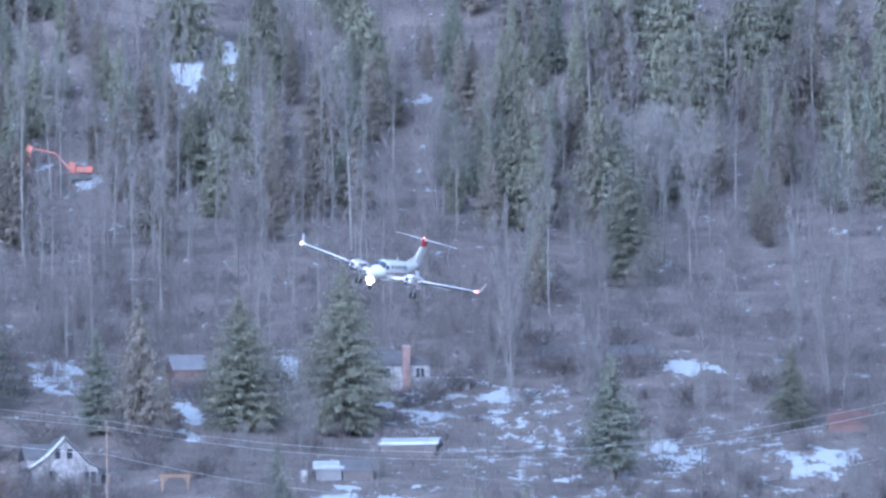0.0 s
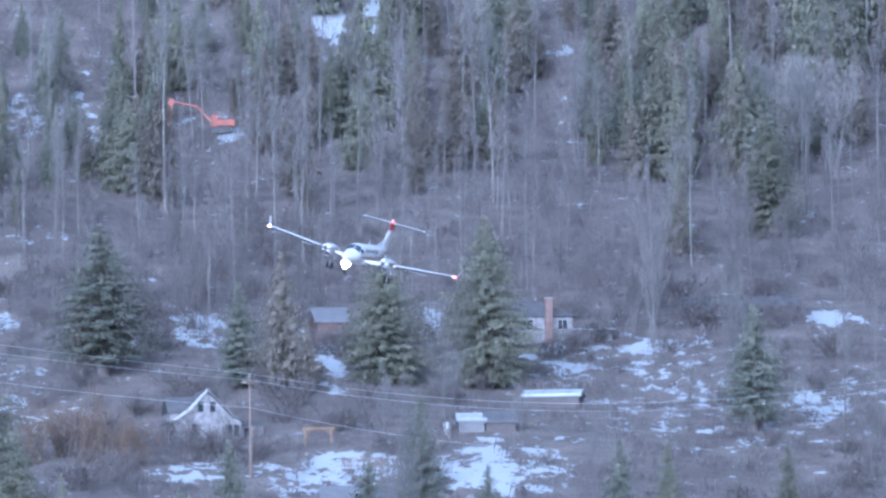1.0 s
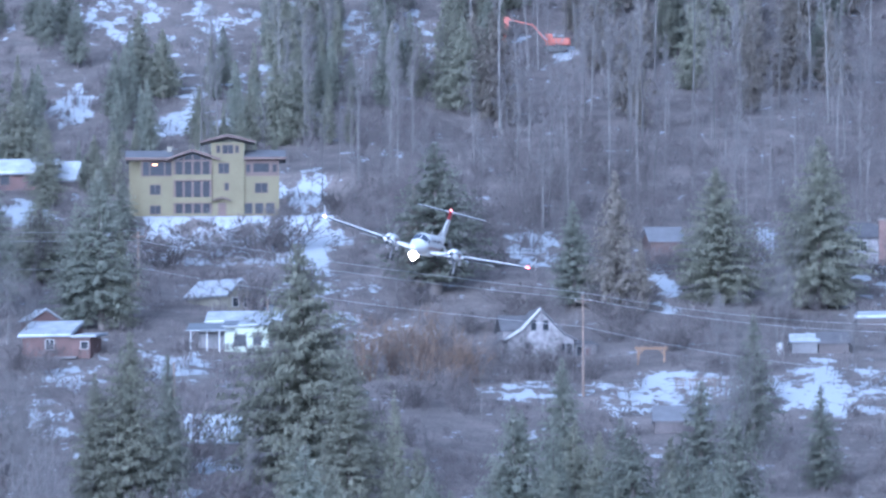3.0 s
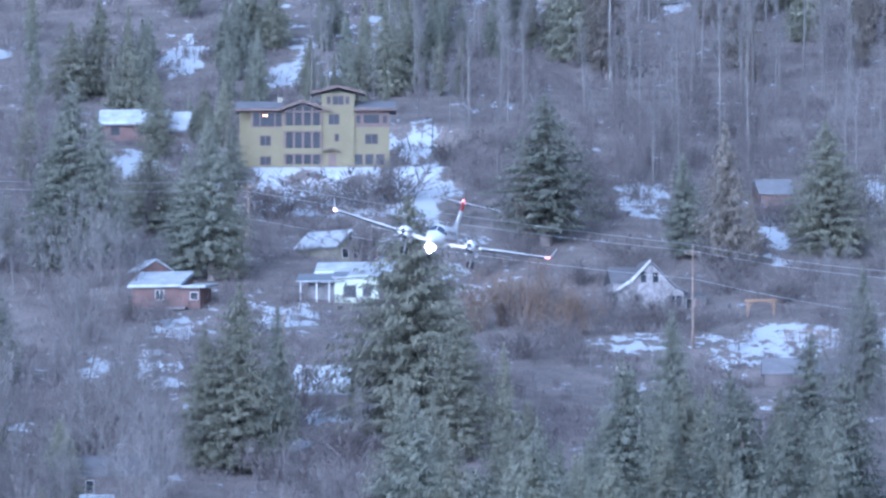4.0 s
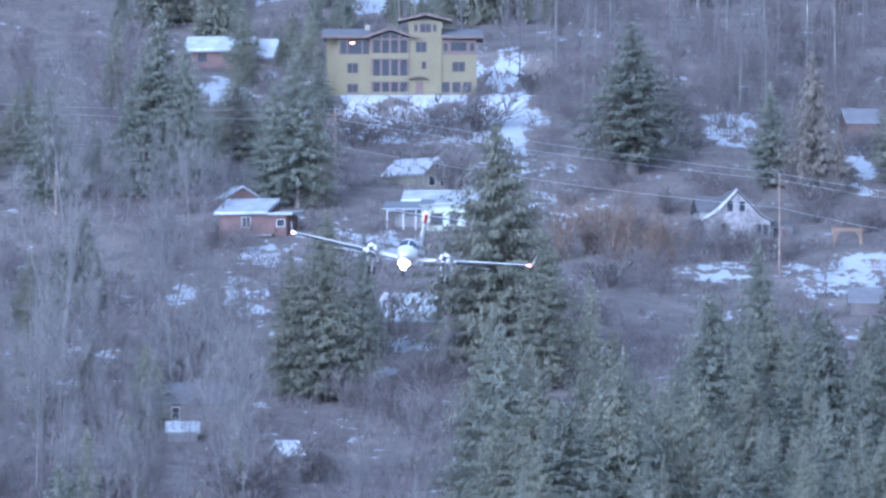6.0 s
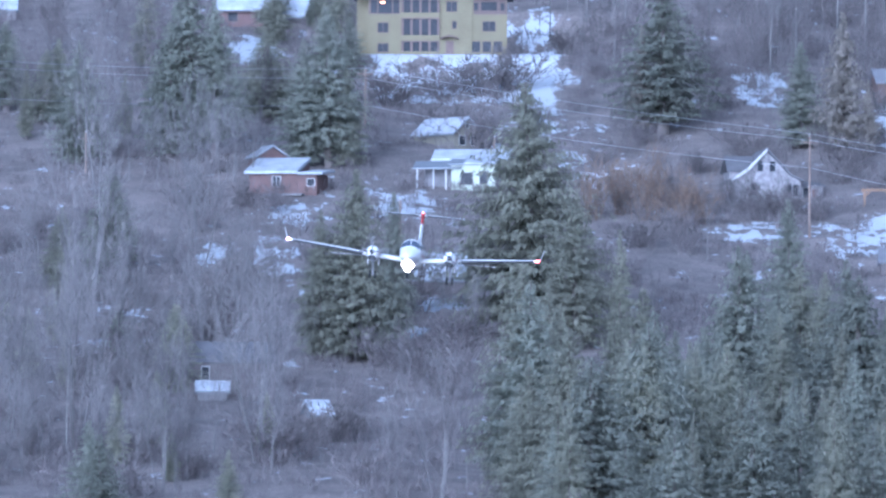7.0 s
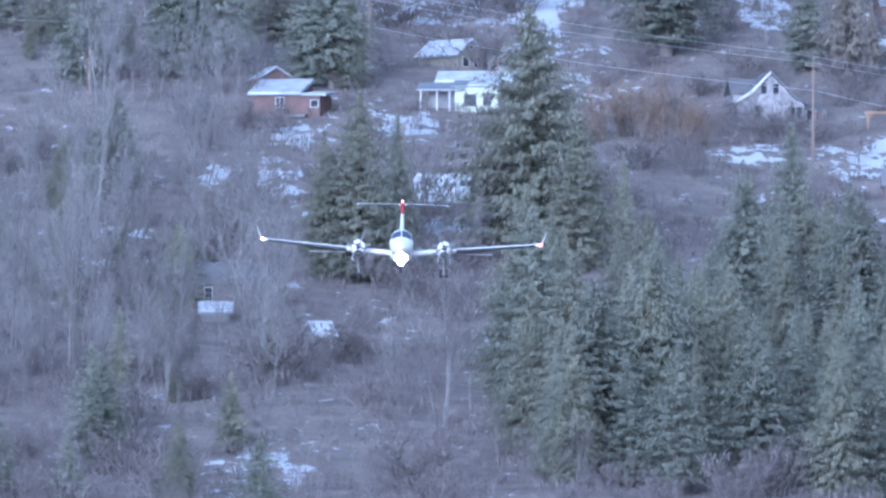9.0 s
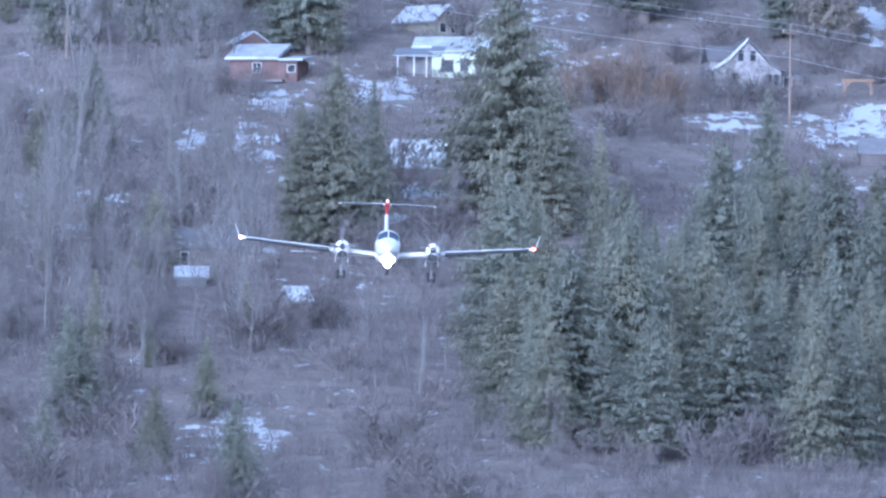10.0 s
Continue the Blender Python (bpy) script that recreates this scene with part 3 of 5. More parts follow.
def utility_pole(x, y, h, arms=1, label="tall weathered wooden utility pole with crossarm"):
    z = float(height(x, y))
    ob = thing("utility_pole", (x, y, z), label, "pole", "utility poles")
    part("shaft", rod((0, 0, -1), (0.0, 0, h), 0.19, 0.12, 10), POLE_WOOD, ob)
    for k in range(arms):
        zz = h - 0.9 - k * 1.2
        part("crossarm", box(-1.1, 1.1, -0.2, -0.08, zz, zz + 0.14), POLE_WOOD, ob)
        for c in (-0.95, 0.95):
            part("insulator", rod((c, -0.14, zz + 0.14), (c, -0.14, zz + 0.4), 0.07, 0.05, 8), CERAMIC, ob)
    part("insulator", rod((0, 0, h), (0, 0, h + 0.3), 0.07, 0.05, 8), CERAMIC, ob)
    return ob


def wire(p, q, sag, r=0.03):
    """A hanging wire between two points."""
    n, k = 28, 5
    p, q = np.array(p, float), np.array(q, float)
    a = np.arange(k) * 2 * np.pi / k
    ring = np.stack([0 * a, np.cos(a), np.sin(a)], axis=1) * r
    verts = np.concatenate([p + (q - p) * i / n - np.array((0, 0, sag * 4 * (i / n) * (1 - i / n))) + ring for i in range(n + 1)])
    faces = [(i * k + c, i * k + (c + 1) % k, (i + 1) * k + (c + 1) % k, (i + 1) * k + c) for i in range(n) for c in range(k)]
    me = bpy.data.meshes.new("power_line")
    me.from_pydata(verts.tolist(), [], faces)
    tagged(link_mesh("power_line", me, WIRE), "thin aluminium power line strung between wooden poles", "wire", "power lines")


def boulder(x, y, r, seed):
    rng = random.Random(seed)
    bm = bmesh.new()
    bmesh.ops.create_icosphere(bm, subdivisions=2, radius=r)
    for v in bm.verts:
        v.co = Vector((v.co.x * 1.2, v.co.y * 0.9, v.co.z * 0.7)) * rng.uniform(0.8, 1.12)
    ob = tagged(part("boulder", bm, ROCK), "grey angular boulder in the snowy bank", "boulder", "boulders of the bank")
    ob.matrix_world = pose(x, y, float(height(x, y)) + r * 0.25, 0, 0, rng.uniform(0, 360))


def yard_post(x, y):
    """A grey fence post with two stubs of rail."""
    bm = box(-0.07, 0.07, -0.07, 0.07, -0.4, 1.9, bevel=0.02)
    box(-0.42, 0.42, -0.03, 0.03, 1.45, 1.55, bm)
    box(-0.42, 0.42, -0.03, 0.03, 0.7, 0.8, bm)
    ob = tagged(part("fence_post", bm, POLE_WOOD), "grey weathered fence post in the snowy yard", "fence", "yard fence")
    ob.matrix_world = pose(x, y, float(height(x, y)))


def water_tank(x, y):
    ob = thing("water_tank", (x, y, float(height(x, y))), "pale upright water tank with a domed lid", "tank")
    part("drum", rod((0, 0, -0.2), (0, 0, 1.7), 0.52, 0.5, 16), FRAME_WHITE, ob)
    part("lid", rod((0, 0, 1.7), (0, 0, 2.0), 0.54, 0.2, 16), GREY_BOARD, ob, "grey domed lid")


def lane(x0, y0, x1, y1, wide):
    """A gravel lane laid on the slope, with a low rutted crown."""
    bm, n = bmesh.new(), 16
    rows = []
    for i in range(n + 1):
        x, y = x0 + (x1 - x0) * i / n, y0 + (y1 - y0) * i / n + 1.2 * math.sin(i * 0.5)
        rows.append([bm.verts.new((x, y + wide * c, float(height(x, y + wide * c)) + lift)) for c, lift in ((-0.5, 0.02), (-0.2, 0.14), (0, 0.10), (0.2, 0.14), (0.5, 0.02))])
    for a, b in zip(rows, rows[1:]):
        for i in range(4):
            bm.faces.new((a[i], b[i], b[i + 1], a[i + 1]))
    tagged(part("road", bm, GRAVEL), "narrow pale gravel lane below the mint house", "road", kind="structure")


GRAVEL = mat("pale_wet_gravel", (0.20, 0.185, 0.175), 0.3, 2, 0.9, bump=0.4)


big_house(-7.9, 2441.5)
white_house(36.8, 2318.4)
mint_house(-4.4, 2326.5)
cottage(-3.5, 2360.4, 4.6, 9, 2.2, 1.9, "y", CREAM, ROOF_METAL, "small cream cottage with a snow-covered gable roof", turn=38, windows=((-0.9, 0.6, 1.0, 1.2), (0.0, 3.0, 0.5, 0.6), (1.1, 0.6, 1.0, 1.2)))
red_cabin(-28.3, 2318.8)
cottage(-29.8, 2334.1, 4.2, 4, 1.9, 1.3, "y", RED_WOOD, ROOF_GREY, "small dark red gabled outbuilding", snow=0.1, turn=20, windows=((0.9, 0.4, 0.7, 1.1),), name="shed")
cottage(-35.0, 2475.1, 8.5, 6, 2.6, 1.5, "x", RED_WOOD, ROOF_GREY, "red-brown timber chalet under a snowy roof", snow=0.3, turn=-8, over=0.9, windows=((-2.4, 0.8, 1.3, 1.2), (1.6, 0.8, 1.3, 1.2)), name="house", frame_mat=TIMBER)
cottage(-28.7, 2477.4, 3.8, 5, 1.2, 2.2, "x", DARK_WOOD, ROOF_METAL, "low shed with a steep snowy roof", snow=0.3, over=0.4, name="shed")
pergola(51.4, 2307.5)
cottage(55.5, 2256.2, 9.6, 6, 1.6, 1.9, "x", DARK_WOOD, ROOF_GREY, "long grey shed with a bare metal roof", snow=0.0, over=0.3, name="shed")
cottage(-32.2, 2143.4, 10.5, 7, 4.2, 2.4, "x", DARK_WOOD, ROOF_DARK, "dark boarded house with a pale-framed window", snow=0.0, turn=6, windows=((-3.4, 1.9, 0.9, 1.6),))
cottage(-34.6, 2137.1, 3.6, 3.5, 1.2, 1.0, "x", GREY_BOARD, ROOF_METAL, "small lean-to with a snowy roof", snow=0.15, name="shed")
cottage(-20.9, 2126.6, 2.6, 3.2, 0.7, 1.4, "x", GREY_BOARD, ROOF_METAL, "tiny snow-capped shed among bare trees", snow=0.2, turn=25, name="shed")
cottage(55.7, 2397.3, 4.5, 6, 2.9, 1.9, "x", TIMBER, ROOF_GREY, "small brown house with a grey roof", snow=0.0, turn=10)
chimney_house(84.6, 2401.2)
cottage(113.6, 2415.8, 15, 7, 1.8, 1.3, "x", DARK_WOOD, ROOF_DARK, "long low dark house with a shallow grey roof", snow=0.0, over=0.8, windows=((-4, 0.5, 1.5, 1.0), (2, 0.5, 2.0, 1.0)))
cottage(84.0, 2344.4, 7.6, 4, 1.4, 0.5, "x", DARK_WOOD, ROOF_METAL, "dark open shed with a white snow-covered roof", snow=0.3, turn=-12, over=0.4, name="shed")
cottage(76.1, 2314.1, 4.0, 4, 1.5, 1.3, "x", DARK_WOOD, ROOF_DARK, "small dark shed with a bare shingle roof", snow=0.0, name="shed")
cottage(72.2, 2314.2, 3.4, 4, 1.6, 0.9, "x", GREY_BOARD, ROOF_METAL, "small grey shed beside the yard", snow=0.05, name="shed")
cottage(-7.0, 2233.6, 7.0, 9, 1.8, 3.4, "x", DARK_WOOD, ROOF_METAL, "low building with a wide snow-covered roof", snow=0.22, over=0.3, name="barn")
cottage(144.3, 2352.5, 5.2, 5, 1.3, 1.6, "x", RED_WOOD, RED_WOOD, "small rusty red roofed shed", snow=0.0, turn=-15, name="shed")
cottage(-70.3, 2476.1, 3.4, 4, 1.6, 1.2, "x", GREY_BOARD, ROOF_METAL, "small grey hut with a snowy roof", snow=0.15, name="shed")
excavator(43.7, 2590.4, -92)
utility_pole(41.9, 2283.5, 13.4)
utility_pole(-17.6, 2378.0, 8.4)
utility_pole(-55.1, 2336.6, 5.5)
utility_pole(0.2, 2340.8, 5.0, 0, "slim weathered wooden pole beside the lane")
utility_pole(-12.1, 2256.3, 7.7, 0, "slim weathered wooden pole beside the lane")
wire((41.95, 2283.41, 130.50), (-17.64, 2377.95, 144.62), 0.5)
wire((41.95, 2283.41, 130.50), (167.25, 2330.00, 139.47), 7.5)
wire((41.95, 2283.41, 129.65), (-17.64, 2377.95, 143.30), 0.6)
wire((41.95, 2283.41, 129.65), (167.25, 2330.00, 138.17), 7.5)
wire((41.95, 2283.41, 126.00), (-17.64, 2377.95, 139.55), 0.8)
wire((41.95, 2283.41, 126.00), (167.25, 2330.00, 132.21), 8.5)
wire((-17.64, 2377.95, 144.62), (-84.84, 2330.00, 143.83), 0.9)
wire((-17.64, 2377.95, 143.30), (-84.84, 2330.00, 143.06), 0.9)
wire((-17.64, 2377.95, 139.55), (-84.84, 2330.00, 138.78), 0.9)
boulder(0.4, 2419.7, 0.62, 0)
boulder(4.5, 2418.6, 0.67, 1)
boulder(-7.1, 2429.8, 0.68, 2)
boulder(0.8, 2415.3, 0.35, 3)
boulder(-1.5, 2433.1, 0.52, 4)
boulder(-0.2, 2434.7, 0.39, 5)
boulder(-3.9, 2415.5, 0.61, 6)
boulder(-5.4, 2419.6, 0.36, 7)
boulder(0.4, 2433.8, 0.30, 8)
boulder(3.6, 2432.7, 0.39, 9)
boulder(5.0, 2415.1, 0.42, 10)
boulder(4.7, 2423.6, 0.57, 11)
boulder(-4.8, 2414.7, 0.58, 12)
boulder(4.8, 2414.6, 0.42, 13)
boulder(-2.9, 2433.8, 0.36, 14)
boulder(-6.6, 2433.2, 0.54, 15)
boulder(-7.4, 2423.9, 0.44, 16)
boulder(-3.5, 2418.5, 0.49, 17)
boulder(-3.5, 2428.2, 0.58, 18)
boulder(-6.7, 2413.4, 0.31, 19)
boulder(2.1, 2416.5, 0.31, 20)
boulder(2.5, 2428.8, 0.53, 21)
boulder(-7.4, 2434.9, 0.37, 22)
boulder(4.7, 2432.8, 0.60, 23)
yard_post(54.4, 2286.9)
yard_post(55.2, 2286.8)
yard_post(56.1, 2286.6)
yard_post(56.9, 2286.3)
yard_post(57.7, 2286.1)
yard_post(58.5, 2285.8)
yard_post(59.3, 2285.5)
yard_post(60.1, 2285.2)
yard_post(60.9, 2284.9)
water_tank(68.8, 2312.2)
lane(-17.2, 2292.6, 6.1, 2311.3, 4.2)


# ---------------------------------------------------------------- trees
def stem(points, radii, material, sides=7):
    """One upright tapered trunk through the points."""
    a = np.arange(sides) * 2 * np.pi / sides
    ring = np.stack([np.cos(a), np.sin(a), 0 * a], axis=1)
    verts = np.concatenate([np.asarray(p)[None, :] + ring * r for p, r in zip(points, radii)])
    faces = [(i * sides + k, i * sides + (k + 1) % sides, (i + 1) * sides + (k + 1) % sides, (i + 1) * sides + k)
             for i in range(len(points) - 1) for k in range(sides)]
    me = bpy.data.meshes.new("trunk")
    me.from_pydata(verts.tolist(), [], faces)
    me.polygons.foreach_set("use_smooth", [True] * len(me.polygons))
    me.materials.append(material)
    return me


def conifer_proto(seed, h, w, low, material, label, density=1.0, droop=0.25, fine=1.0, name="conifer"):
    """A fir: a tapered trunk and whorls of boughs, each a fan of small needle sprays."""
    rng = np.random.default_rng(seed)
    root = thing(name, (0, 0, -500), label, "tree")
    lean = rng.normal(0, 0.006, 2) * h
    steps = [i / 6 for i in range(7)]
    link_mesh("trunk", stem([(lean[0] * a * a, lean[1] * a * a, h * a) for a in steps], [0.015 * h * (1 - a) + 0.02 for a in steps], BARK), BARK, root)
    verts, faces = [], []
    z = low * h
    ragged = rng.uniform(0.75, 1.2, 9)
    while z < h * 0.995:
        t = (z - low * h) / (h * (1 - low))
        reach = w * (1 - t ** 1.35) ** 0.95 * (0.55 + 0.45 * min(1, t * 5)) + 0.12
        n = max(3, int((5 + 7 * (1 - t)) * density))
        for k in range(n):
            a = rng.uniform(0, 2 * np.pi)
            length = reach * rng.uniform(0.55, 1.12) * ragged[int(a / 2 / np.pi * 9) % 9] ** 0.7
            count = max(3, int(length * 5.4 * fine))
            rise = rng.uniform(-0.05, 0.25) + 0.5 * t
            for j in range(count):
                s = (j + rng.uniform(0.3, 1)) / count
                r = length * s
                c = np.array((np.cos(a) * r, np.sin(a) * r, z + rise * r - droop * r * s + rng.normal(0, 0.12)))
                c[:2] += rng.normal(0, 0.12, 2) + lean * (z / h) ** 2
                size = (0.42 + 0.18 * (1 - t)) / fine ** 0.6 * rng.uniform(0.6, 1.35)
                out = np.array((np.cos(a + rng.normal(0, 0.7)), np.sin(a + rng.normal(0, 0.7)), rng.normal(-0.15, 0.3)))
                side = np.cross(out, (rng.normal(0, 0.5), rng.normal(0, 0.5), 1.0))
                side /= np.linalg.norm(side)
                if rng.uniform() < 0.7:  # a spray that hangs from the bough
                    out = out * 0.45 + np.array((0, 0, -0.9 + rng.normal(0, 0.2)))
                i = len(verts)
                verts += [c - out * size * 0.45 + side * size * 0.27, c - out * size * 0.45 - side * size * 0.27, c + out * size * 0.75 - (0, 0, 0.1)]
                faces.append((i, i + 1, i + 2))
        z += rng.uniform(0.28, 0.5) * (0.7 + 0.3 * (1 - t))
    me = bpy.data.meshes.new("crown")
    me.from_pydata([tuple(v) for v in verts], [], faces)
    link_mesh("crown", me, material, root)
    return root, h


def twigs(name, sticks, material):
    """Limbs as three-sided sticks, the finest twigs as slivers."""
    s = np.asarray(sticks, float)
    thick = s[:, 6] > 0.0195
    me = tubes(name, s[thick], material, 3)
    fine = s[~thick]
    p, q = fine[:, 0:3], fine[:, 3:6]
    side = np.cross(q - p, np.random.default_rng(3).normal(0, 1, p.shape))
    side *= 0.024 / (np.linalg.norm(side, axis=1)[:, None] + 1e-9)
    verts = np.stack([p - side, p + side, q], axis=1).reshape(-1, 3)
    old = [tuple(v.co) for v in me.vertices]
    polys = [tuple(f.vertices) for f in me.polygons]
    n = len(old)
    made = bpy.data.meshes.new(name)
    made.from_pydata(old + [tuple(v) for v in verts], [], polys + [(n + 3 * i, n + 3 * i + 1, n + 3 * i + 2) for i in range(len(fine))])
    made.materials.append(material)
    bpy.data.meshes.remove(me)
    return made


def limb(rng, out, p, direction, length, r, level, curve, spread, kids, flat):
    """A bending stick with thinner sticks along it, level by level."""
    d = np.array(direction, float)
    d /= np.linalg.norm(d)
    steps = (1, 2, 4)[level]
    pts = [np.array(p, float)]
    for i in range(steps):
        d = d + rng.normal(0, flat, 3) + np.array((0, 0, curve)) / steps
        d /= np.linalg.norm(d)
        pts.append(pts[-1] + d * length / steps)
    for i in range(steps):
        out.append((*pts[i], *pts[i + 1], r * (1 - 0.75 * i / steps), r * (1 - 0.75 * (i + 1) / steps)))
    if level <= 0:
        return
    for k in range(kids[level]):
        s = rng.uniform(0.25, 1.0) * steps
        i = min(steps - 1, int(s))
        q = pts[i] + (pts[i + 1] - pts[i]) * (s - i)
        side = rng.normal(0, 1, 3)
        e = d * (1 - spread) + side / np.linalg.norm(side) * spread + np.array((0, 0, 0.15))
        limb(rng, out, q, e, length * rng.uniform(0.35, 0.6), max(0.019, r * 0.45), level - 1, curve, spread, kids, flat)


def bare_proto(seed, name, h, clear, limbs, angle, reach, twig, bark, label, curve=0.5, stems=1, kids=(0, 6, 5), r=None, spread=0.55):
    """A leafless tree: stems, limbs from 'clear' of its height up, and a haze of twigs."""
    rng = np.random.default_rng(seed)
    root = thing(name, (0, 0, -500), label, "tree")
    crown = []
    r = r or 0.0075 * h + 0.02
    for s in range(stems):
        off = rng.normal(0, 0.25 * (stems > 1), 2)
        p, d = np.array((off[0], off[1], 0.0)), np.array((off[0] * 0.35, off[1] * 0.35, 1.0))
        pts, top = [p], h * rng.uniform(0.8, 1.0) if stems > 1 else h
        for i in range(8):
            d = d + rng.normal(0, 0.035, 3)
            d[2] = max(d[2], 0.9)
            pts.append(pts[-1] + d / np.linalg.norm(d) * top / 8)
        link_mesh("trunk", stem(pts, [r * (1 - 0.11 * i) for i in range(9)], bark), bark, root)
        for k in range(limbs // stems):
            t = clear + (1 - clear) * ((k + rng.uniform(0, 1)) / (limbs // stems))
            i = min(7, int(t * 8))
            q = pts[i] + (pts[i + 1] - pts[i]) * (t * 8 - i)
            a, up = rng.uniform(0, 2 * np.pi), radians(angle + rng.normal(0, 8))
            size = h * reach * (1.15 - 0.75 * (t - clear) / (1 - clear)) * rng.uniform(0.6, 1.1)
            limb(rng, crown, q, (np.cos(a) * np.cos(up), np.sin(a) * np.cos(up), np.sin(up)), size,
                 max(0.02, r * 0.34 * (1.2 - t)), 2, curve, spread, kids, 0.10)
    link_mesh("crown", twigs("crown", crown, twig), twig, root)
    return root, h


def shrub_proto(seed, h, w, twig, label, stems=26):
    rng = np.random.default_rng(seed)
    sticks = []
    for k in range(stems):
        a, lean = rng.uniform(0, 2 * np.pi), rng.uniform(0.05, 0.8)
        p = (rng.normal(0, w * 0.2), rng.normal(0, w * 0.2), -0.2)
        limb(rng, sticks, p, (np.cos(a) * lean, np.sin(a) * lean, 1), h * rng.uniform(0.6, 1.0), 0.035, 2, 0.2, 0.5, (0, 4, 5), 0.12)
    ob = tagged(link_mesh("shrub", twigs("shrub", sticks, twig), twig), label, "shrub")
    ob.matrix_world = pose(0, 0, -500)
    return ob, h


USED = set()


def plant(proto, x, y, h, wide=1.0, group="", label=""):
    """Sets a copy of a grown tree on the hillside, h metres high."""
    ob, tall = proto
    s = h / tall
    m = pose(x, y, float(height(x, y)) - 0.15, 0, 0, (x * 37.7 + y * 91.3) % 360) @ Matrix.Diagonal((s * wide, s * wide, s, 1))
    if ob.name in USED:
        ob = copy_thing(ob, m)
    else:
        USED.add(ob.name)
        ob.matrix_world = m
    return tagged(ob, label, group=group)


KINDS = ((3.9, 0.05, NEEDLES_DARK, 1.0), (4.6, 0.06, NEEDLES, 1.0), (3.5, 0.10, NEEDLES_DARK, 0.9), (5.6, 0.04, NEEDLES, 1.1),
         (3.0, 0.08, NEEDLES, 0.9), (4.8, 0.12, NEEDLES_DARK, 0.9))
FIRS = [conifer_proto(k, 22, w, low, m, "tall dark green fir on the snowy hillside", d, fine=2.8) for k, (w, low, m, d) in enumerate(KINDS)]
FAR_FIRS = [conifer_proto(10 + k, 22, w, low, m, "tall dark green spruce in the upper wood", d, 0.25, 0.75, "spruce") for k, (w, low, m, d) in enumerate(KINDS)]
LARCH = [conifer_proto(20 + k, 22, 4.0, 0.08, NEEDLES_BROWN, "brownish sparse larch on the hillside", 0.9, 0.1, 1.1, "larch") for k in range(2)]
ASPEN = [bare_proto(40 + k, "aspen", 17, 0.42, 24, 50, 0.17, TWIG, BARK_PALE, "slender leafless aspen with a pale trunk", kids=(0, 5, 6)) for k in range(6)]
BROAD = [bare_proto(60 + k, "cottonwood", 14, 0.22, 36, 48, 0.36, TWIG, BARK_GREY, "leafless grey cottonwood with a broad crown", stems=1 + k % 3, kids=(0, 5, 7), r=0.12) for k in range(5)]
POPLAR = [bare_proto(80 + k, "poplar", 25, 0.06, 84, 74, 0.22, TWIG, BARK_PALE, "columnar leafless poplar with upswept branches", curve=0.25, stems=3, kids=(0, 7, 8), r=0.12, spread=0.22) for k in range(2)]
DARKBARE = [bare_proto(100 + k, "bare_tree", 11, 0.12, 28, 45, 0.38, TWIG_DARK, BARK_GREY, "leafless brown-grey tree in the thicket", stems=1 + k % 2, kids=(0, 6, 6)) for k in range(5)]
BIRCH = [bare_proto(140 + k, "birch", 11, 0.15, 28, 50, 0.34, TWIG_DARK, BARK_PALE, "leafless grey birch in the thicket", stems=1 + k % 2, kids=(0, 6, 6)) for k in range(4)]
PALE = [bare_proto(90 + k, "pale_tree", 16, 0.4, 44, 55, 0.34, TWIG_PALE, BARK_PALE, "leafless tree with a dense pale grey crown", stems=2, kids=(0, 8, 9)) for k in range(2)]
ALDER = [bare_proto(110 + k, "alder", 11, 0.10, 28, 42, 0.40, TWIG_DARK, BARK_GREY, "many-stemmed leafless alder among dry brush", stems=2 + k % 2, kids=(0, 6, 6)) for k in range(4)]
SHRUBS = [shrub_proto(120 + k, 3.2, 1.6, TWIG_DARK, "leafless grey-brown bush on the hillside") for k in range(4)]
WILLOW = [shrub_proto(130 + k, 4.2, 2.4, TWIG_RUST, "rust-orange leafless willow bush", 24) for k in range(2)]
plant(FIRS[3], -17.8, 2184.7, 24.6, 1.38, group="firs of the village")
plant(FIRS[1], -21.8, 2184.1, 19.3, 1.12, group="firs of the village")
plant(FIRS[5], -12.4, 2184.3, 21.4, 1.00, group="firs of the village")
plant(FIRS[5], -22.3, 2338.6, 22.4, 1.69, group="firs of the village")
plant(FIRS[0], -25.7, 2337.6, 17.4, 1.50, group="firs of the village")
plant(FIRS[1], -19.8, 2338.7, 16.1, 1.12, group="firs of the village")
plant(FIRS[2], -41.4, 2347.4, 25.9, 2.00, group="firs of the village")
plant(FIRS[5], -37.9, 2346.3, 22.2, 1.25, group="firs of the village")
plant(FIRS[0], -43.9, 2346.2, 23.2, 1.25, group="firs of the village")
plant(FIRS[0], -56.2, 2346.9, 21.0, 1.5, group="firs of the village")
plant(FIRS[3], 4.9, 2201.2, 28.9, 1.25, group="firs of the village")
plant(FIRS[1], 10.4, 2182.6, 23.2, 1.38, group="firs of the village")
plant(FIRS[0], 22.2, 2092.9, 18.8, 1.00, group="firs of the village")
plant(FIRS[0], 25.7, 2090.2, 19.3, 1.12, group="firs of the village")
plant(FIRS[1], 38.3, 2146.3, 19.3, 1.56, group="firs of the village")
plant(FIRS[1], 33.9, 2131.1, 16.0, 1.12, group="firs of the village")
plant(FIRS[3], 3.1, 2049.7, 24.1, 0.88, group="firs of the village")
plant(FIRS[4], 8.1, 2052.9, 21.5, 1.12, group="firs of the village")
plant(FIRS[1], 14.6, 2072.0, 23.0, 1.06, group="firs of the village")
plant(FIRS[0], 42.0, 2361.6, 18.6, 1.2, group="firs of the village")
plant(FIRS[3], 62.2, 2362.4, 17.2, 1.31, group="firs of the village")
